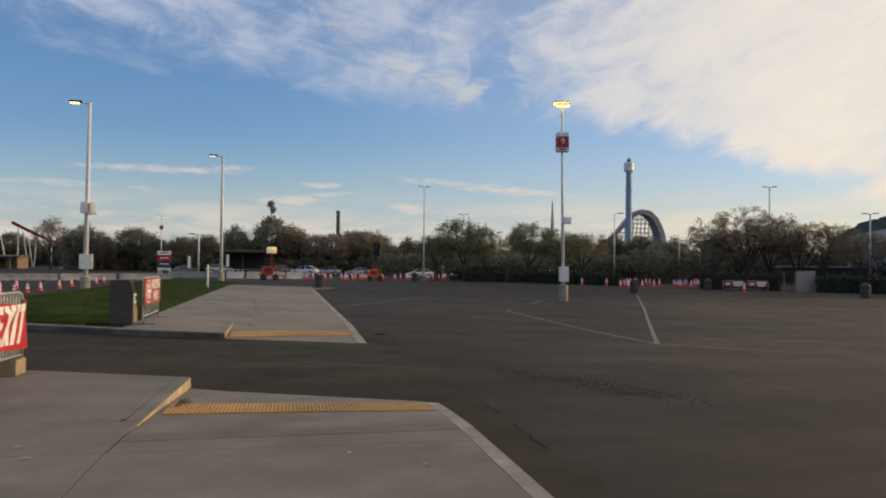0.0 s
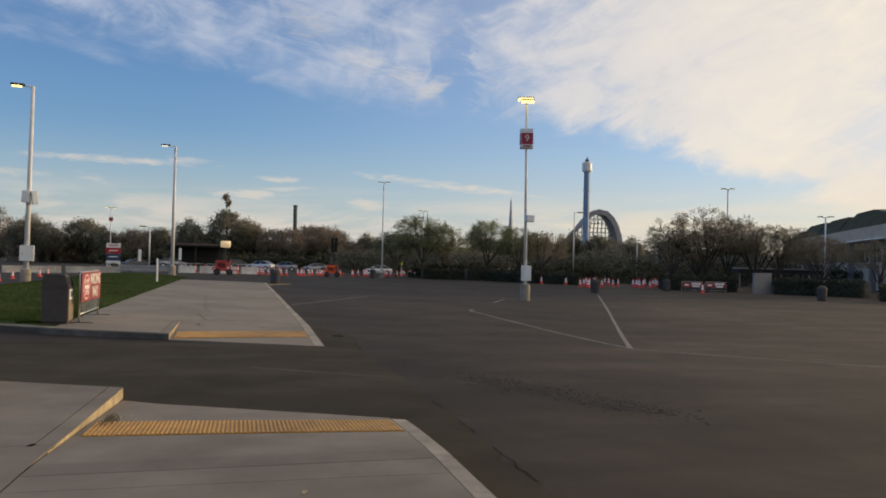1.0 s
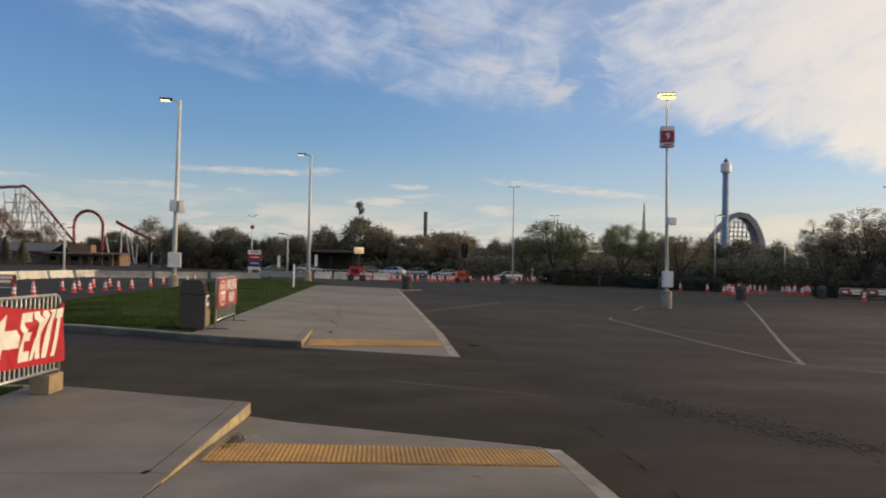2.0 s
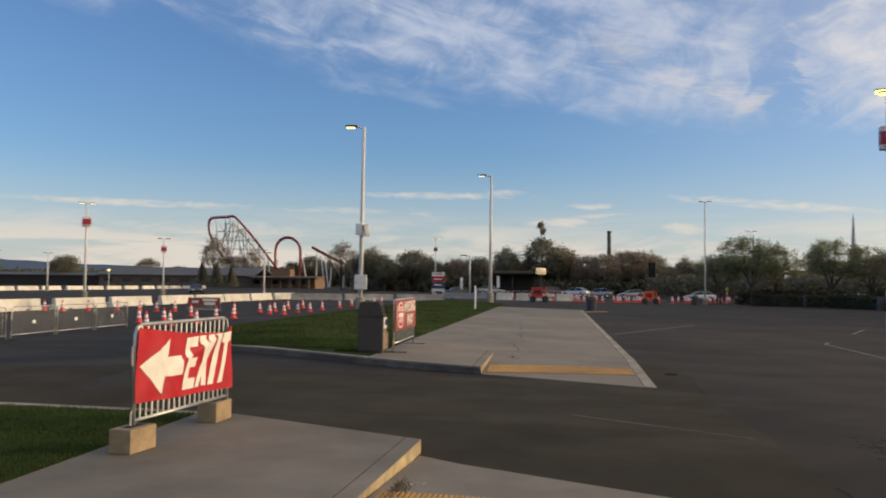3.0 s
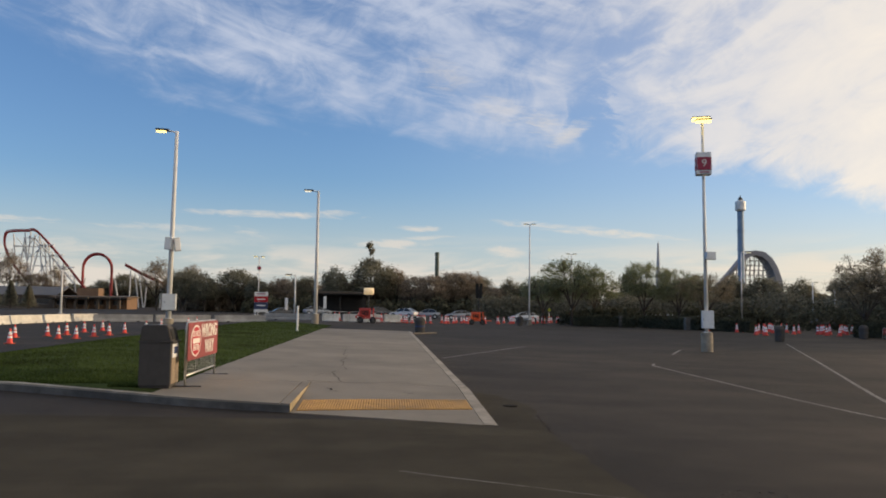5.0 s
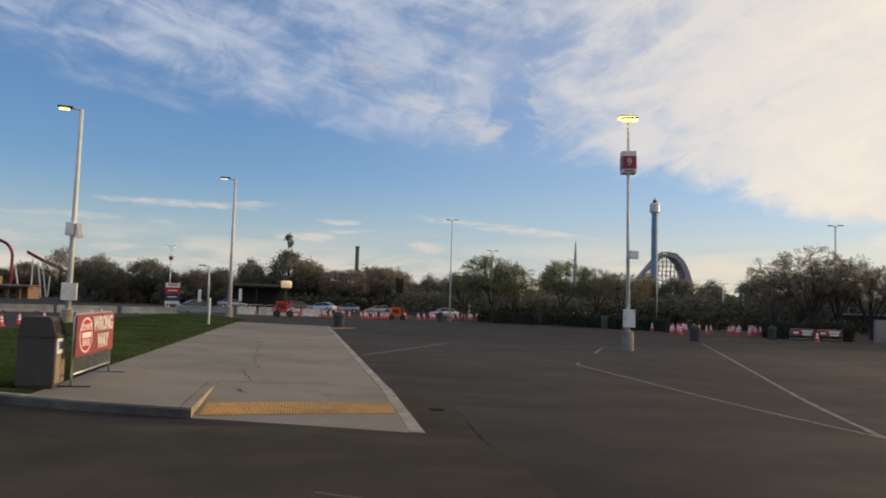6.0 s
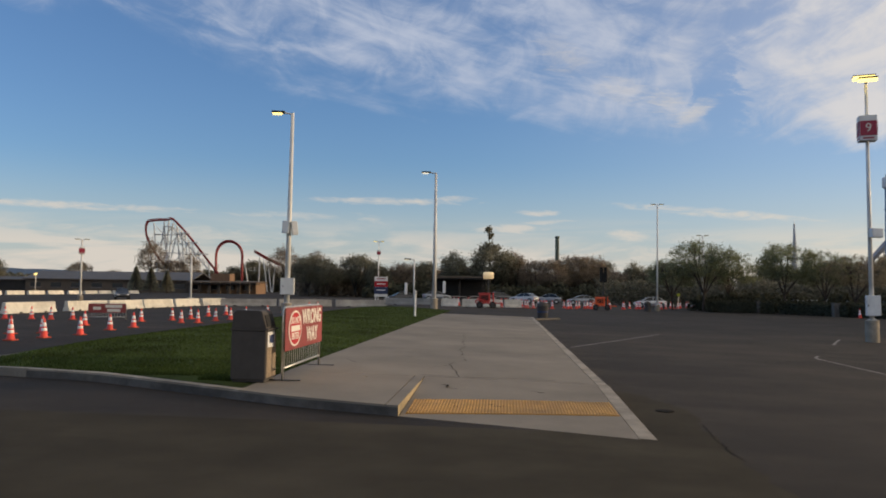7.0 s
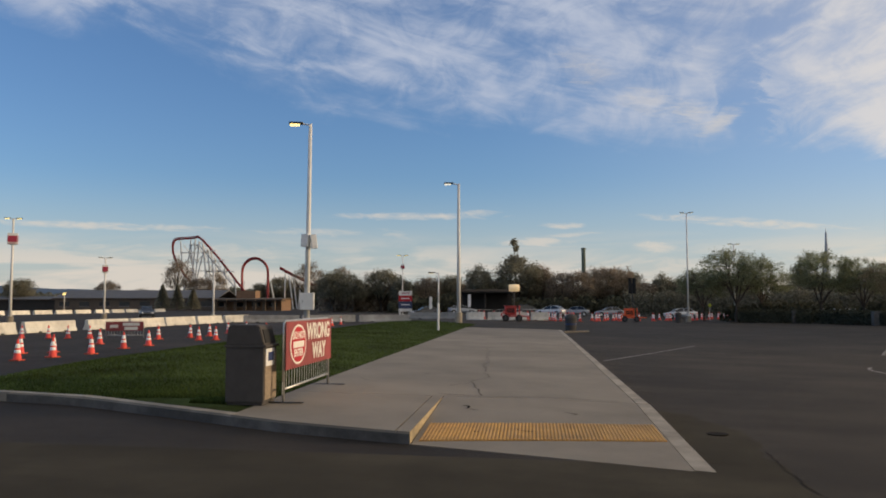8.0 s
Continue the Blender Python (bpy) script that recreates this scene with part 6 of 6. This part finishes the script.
def conifer(x, y, h, seed):
    rd = random.Random(seed)
    root = thing("conifer", "small dark pointed conifer before the low building", "tree", pose(x, y, zg(x, y)), "conifers by the building")
    part("trunk", rod(bmesh.new(), [(0, 0, -0.1), (0, 0, h * 0.9)], 0.16, 6, 0.04), BARK, root)
    v, f = [], []
    for i in range(1500):
        t = rd.random() ** 0.8
        r = (1.05 - t) * h * 0.30 * rd.uniform(0.3, 1.2)
        a = rd.random() * 6.283
        c = Vector((math.cos(a) * r, math.sin(a) * r, h * (0.08 + 0.92 * t)))
        d = Vector((math.cos(a), math.sin(a), rd.uniform(-0.6, 0.2))).normalized() * 0.28
        w = d.orthogonal() * 0.5
        k = len(v)
        v += [tuple(c - d), tuple(c + w), tuple(c + d), tuple(c - w)]
        f.append((k, k + 1, k + 2, k + 3))
    py_mesh("crown", v, f, LEAF["dark"], root)


def gabled(name, x0, x1, y, depth, z_eave, z_ridge, wall, roof, label, windows=0, face_yaw=0.0, columns=0):
    root = thing(name, label, "building", pose((x0 + x1) / 2, y, zg((x0 + x1) / 2, y), 0, 0, face_yaw), "", "")
    W = x1 - x0
    z0 = zg((x0 + x1) / 2, y)
    e, r = z_eave - z0, z_ridge - z0
    part("wall", box(bmesh.new(), (0, depth / 2, e / 2), (W, depth, e)), wall, root)
    bm = bmesh.new()
    o = 0.6
    prof = [(-o, e - 0.05), (depth / 2, r), (depth + o, e - 0.05), (depth + o, e + 0.2), (depth / 2, r + 0.28), (-o, e + 0.2)]
    a = [bm.verts.new((-W / 2 - o, py, pz)) for py, pz in prof]
    b = [bm.verts.new((W / 2 + o, py, pz)) for py, pz in prof]
    bm.faces.new(a)
    bm.faces.new(b[::-1])
    for i in range(6):
        bm.faces.new((a[i], b[i], b[(i + 1) % 6], a[(i + 1) % 6]))
    part("roof", bm, roof, root)
    part("fascia", box(bmesh.new(), (0, -o - 0.04, e + 0.06), (W + 1.2, 0.06, 0.26)), WALL_GREY if wall is WALL_GREY else WALL_BROWN, root)
    for i in range(windows):
        x = -W / 2 + W * (i + 0.5) / windows
        w = part("window", box(bmesh.new(), (x, -0.01, e * 0.55), (W / windows * 0.5, 0.08, e * 0.4)), GLASS, root)
        part("frame", box(bmesh.new(), (x, -0.03, e * 0.55 - e * 0.2), (W / windows * 0.55, 0.14, 0.12)), WALL_GREY, w)
    for i in range(columns):
        x = -W / 2 + W * (i + 0.5) / columns
        part("column", box(bmesh.new(), (x, -2.2, e / 2), (0.7, 0.7, e)), WALL_BROWN, root)
    return root


drop_tower()
wooden_coaster()
steel_coaster()
gabled("low_building", -138, -89, 225, 16, 3.2, 5.5, WALL_BROWN, ROOF_GREY, "long low brown building with a grey roof", 8)
gabled("low_building", -205, -138.5, 228, 12, 2.9, 3.7, WALL_DARK, ROOF_GREY, "long dark low shed with a flat roof", 0)
hall = gabled("entrance_hall", -88.4, -69, 222, 9, 2.9, 3.1, WALL_TAN, WALL_BROWN, "tan entrance hall with dark columns and a flat roof", 4, 0, 7)
part("roof_box", box(bmesh.new(), (-1.5, 4.5, 4.4), (5.6, 4.0, 2.4), 0.05), WALL_TAN, hall, "tan plant box on the roof")
part("canopy", box(bmesh.new(), (0, -1.6, 2.75), (21.5, 4.2, 0.3), 0.03), WALL_DARK, hall, "dark projecting canopy")
stack = thing("chimney_stack", "slim dark chimney stack above the trees", "chimney", pose(15.85, 250, 0))
part("shaft", rod(bmesh.new(), [(0, 0, 0), (0, 0, 18.5)], 0.72, 10, 0.6), STACK_GREEN, stack)
part("rim", lathe(bmesh.new(), [(0.66, 17.9), (0.72, 18.4), (0.66, 18.6)], 10), STACK_GREEN, stack)
sp = thing("spire", "pale slim spire beyond the trees", "tower", pose(121.8, 350, 0))
part("shaft", rod(bmesh.new(), [(0, 0, 0), (0, 0, 18), (0, 0, 31.5)], 1.7, 8, 0.3), SPIRE_GREY, sp)
part("finial", rod(bmesh.new(), [(0, 0, 31), (0, 0, 33)], 0.2, 6, 0.05), SUPPORT, sp)
sp2 = thing("spire", "slim dark lattice mast beyond the trees", "tower", pose(56, 240, 0))
part("shaft", rod(bmesh.new(), [(0, 0, 0), (0, 0, 17)], 0.6, 6, 0.1), DARK_STEEL, sp2)

can = thing("toll_canopy", "dark flat toll canopy with a red-brown edge", "canopy", pose(-7.7, 140, 0.1))
part("roof", box(bmesh.new(), (0, 3, 3.7), (9.0, 8, 0.55), 0.05), WALL_DARK, can)
part("fascia", box(bmesh.new(), (0, -1.06, 3.8), (9.1, 0.1, 0.3), 0.02), WALL_BROWN, can, "brown edge")
part("back_wall", box(bmesh.new(), (0, 6.5, 1.8), (8.6, 0.3, 3.6)), WALL_DARK, can)
for x in (-3.9, 0, 3.9):
    part("column", box(bmesh.new(), (x, 0, 1.75), (0.3, 0.3, 3.5), 0.02), WALL_DARK, can)
for x in (-3.0, 2.4):
    p = thing("narrow_panel", "narrow white upright panel beside the toll canopy", "sign", pose(-11.0 + x, 118, zg(-11.0 + x, 118)), "narrow panels")
    part("panel", box(bmesh.new(), (0, 0, 2.0), (0.4, 0.12, 1.7), 0.02), COLLAR, p)
    part("post", rod(bmesh.new(), [(0, 0.1, 0), (0, 0.1, 2.4)], 0.05, 6), DARK_STEEL, p)


def gable_hall():
    """Long building with a pale parapet and stepped roofs that closes the east side of the lot."""
    root = thing("gable_hall", "long beige building with a parapet and stepped dark green roofs", "building", pose(98.5, 124.9, -0.4, 0, 0, -119.1))
    part("wall", box(bmesh.new(), (30, 8.6, 3.1), (76, 14.6, 6.2)), HALL_WALL, root)
    part("parapet", box(bmesh.new(), (30, 7.9, 6.9), (77, 16.2, 1.5), 0.03), HALL_WALL, root, "pale beige parapet band")
    part("ledge", box(bmesh.new(), (30, -0.3, 6.08), (77.4, 0.5, 0.16), 0.02), WHITE_BOX, root)
    for s0, s1, rise, left, right in ((-9, 1.5, 9.4, 6.0, 0.4), (1.6, 18, 10.1, 3.0, 0.8), (18.1, 33, 10.1, 3.4, 0.8), (33.1, 54.4, 10.3, 3.8, 9.0), (54.5, 68, 9.3, 3.0, 4.0)):
        bm = bmesh.new()
        prof = [(s0, 7.66), (s1, 7.66), (s1 - right * 0.2, rise - 0.8), (s1 - right, rise), (s0 + left, rise), (s0 + left * 0.2, 8.4)]
        a = [bm.verts.new((px, 0.5 + (pz - 7.66) * 0.7, pz)) for px, pz in prof]
        b = [bm.verts.new((px, 15, pz)) for px, pz in prof]
        bm.faces.new(a)
        bm.faces.new(b[::-1])
        for k in range(6):
            bm.faces.new((a[k], b[k], b[(k + 1) % 6], a[(k + 1) % 6]))
        bmesh.ops.recalc_face_normals(bm, faces=bm.faces[:])
        roof = part("roof", bm, ROOF_GREEN, root, "dark green stepped roof")
        part("gutter", box(bmesh.new(), ((s0 + s1) / 2, 0.36, 7.72), (s1 - s0 - 0.2, 0.14, 0.12), 0.01), DARK_STEEL, roof)
    for i in range(19):
        x = -5.5 + 3.8 * i
        w = part("window", box(bmesh.new(), (x, 1.28, 4.3), (2.4, 0.1, 1.7)), GLASS, root)
        part("sill", box(bmesh.new(), (x, 1.2, 3.4), (2.6, 0.2, 0.12)), WHITE_BOX, w)
        part("mullion", box(bmesh.new(), (x, 1.22, 4.3), (0.08, 0.06, 1.7)), WHITE_BOX, w)
    for x in (-7, 3, 12.2, 22.5, 33, 43.5, 54, 64):
        part("column", box(bmesh.new(), (x, 0.1, 3.0), (0.7, 0.7, 6.0), 0.03), WALL_GREY, root, "pale column")
    shed = thing("flat_shelter", "low dark shelter with a pale roof edge", "shelter", pose(64.8, 84, -0.4, 0, 0, -20))
    part("roof", box(bmesh.new(), (0, 1.5, 2.35), (11, 4, 0.18), 0.02), WALL_GREY, shed, "pale flat roof")
    part("soffit", box(bmesh.new(), (0, 1.5, 2.0), (10.6, 3.6, 0.5), 0.02), WALL_DARK, shed)
    for x in (-5, -2.5, 0, 2.5, 5):
        part("post", box(bmesh.new(), (x, 0.2, 0.9), (0.16, 0.16, 1.8), 0.01), WALL_GREY, shed)


gable_hall()


def hills():
    v, f = [], []
    xs = [-3200 + 40 * i for i in range(100)]
    for x in xs:
        h = 28 + 40 * (0.5 + 0.5 * noise.noise(Vector((x * 0.0022, 3.1, 0)))) + 8 * noise.noise(Vector((x * 0.01, 7, 0)))
        h *= min(1, max(0, (-600 - x) / 500))
        v += [(x, 1900, -20), (x, 1900, h), (x, 2300, -20)]
    for i in range(len(xs) - 1):
        a = 3 * i
        f += [(a, a + 3, a + 4, a + 1), (a + 1, a + 4, a + 5, a + 2)]
    tagged(py_mesh("backdrop_hills", v, f, HILL, smooth=True), "low blue hazy hills on the horizon", "hills", kind="structure")


hills()


for x, h, sd in ((-95.4, 6.9, 1), (-91.4, 6.8, 2), (-87.1, 5.9, 3)):
    conifer(x, 205, h, sd)


# ---------- small things ----------
def pale_fence():
    root = thing("rail_fence", "pale low rail fence behind the hedge trees", "fence", pose(30, 113, -0.4, 0, 0, -12))
    for z in (0.9, 1.45):
        part("rail", box(bmesh.new(), (10, 0, z), (22, 0.08, 0.14), 0.01), WHITE_BOX, root)
    for i in range(10):
        part("post", box(bmesh.new(), (-1 + 2.44 * i, 0.06, 0.8), (0.12, 0.1, 1.6), 0.01), WHITE_BOX, root)


pale_fence()


def litter():
    rd = random.Random(17)
    tan = mat("dry_leaf", (0.34, 0.26, 0.15), 0.8, 0.2, 9, 40, 0.1, obj=0.25)
    me = None
    for x, y in ((-2.35, 5.95), (-2.9, 5.0), (-2.55, 6.4), (-1.35, 9.2), (-1.25, 9.28), (0.4, 5.7), (1.0, 5.2), (-3.0, 21.5), (-2.6, 21.2), (0.8, 7.6)):
        z = near_ramp(x, y) if (x > -1.5 and y < 15) else (0.15 if y < 15 else raised(x, y))
        if me is None:
            bm = bmesh.new()
            ring = [(-0.05, 0, 0.004), (-0.02, 0.018, 0.012), (0.02, 0.016, 0.010), (0.055, 0, 0.005), (0.02, -0.017, 0.012), (-0.02, -0.02, 0.011)]
            vs = [bm.verts.new(p) for p in ring]
            bm.faces.new(vs)
            ob = link_mesh("dry_leaf", bm, tan)
            me = ob.data
        else:
            ob = new("dry_leaf", me)
        ob.matrix_basis = pose(x, y, z + 0.012, 0, 0, rd.uniform(0, 360))
        tagged(ob, "small dry tan leaf lying on the concrete", "leaf", "dry leaves on the walkway")
    v, f = [], []
    for i in range(160):
        x, y = -1.49 + abs(rd.gauss(0, 0.06)), 9.05 + rd.gauss(0, 0.16)
        z = near_ramp(x, y)
        a, h = rd.random() * 6.283, rd.uniform(0.02, 0.06)
        k = len(v)
        v += [(x - 0.006, y, z), (x + 0.006, y, z), (x + math.cos(a) * h * 0.7, y + math.sin(a) * h * 0.7, z + h)]
        f.append((k, k + 1, k + 2))
    tagged(py_mesh("weeds", v, f, LEAF["olive"]), "small clump of weeds at the kerb joint", "weeds", kind="stuff")


litter()
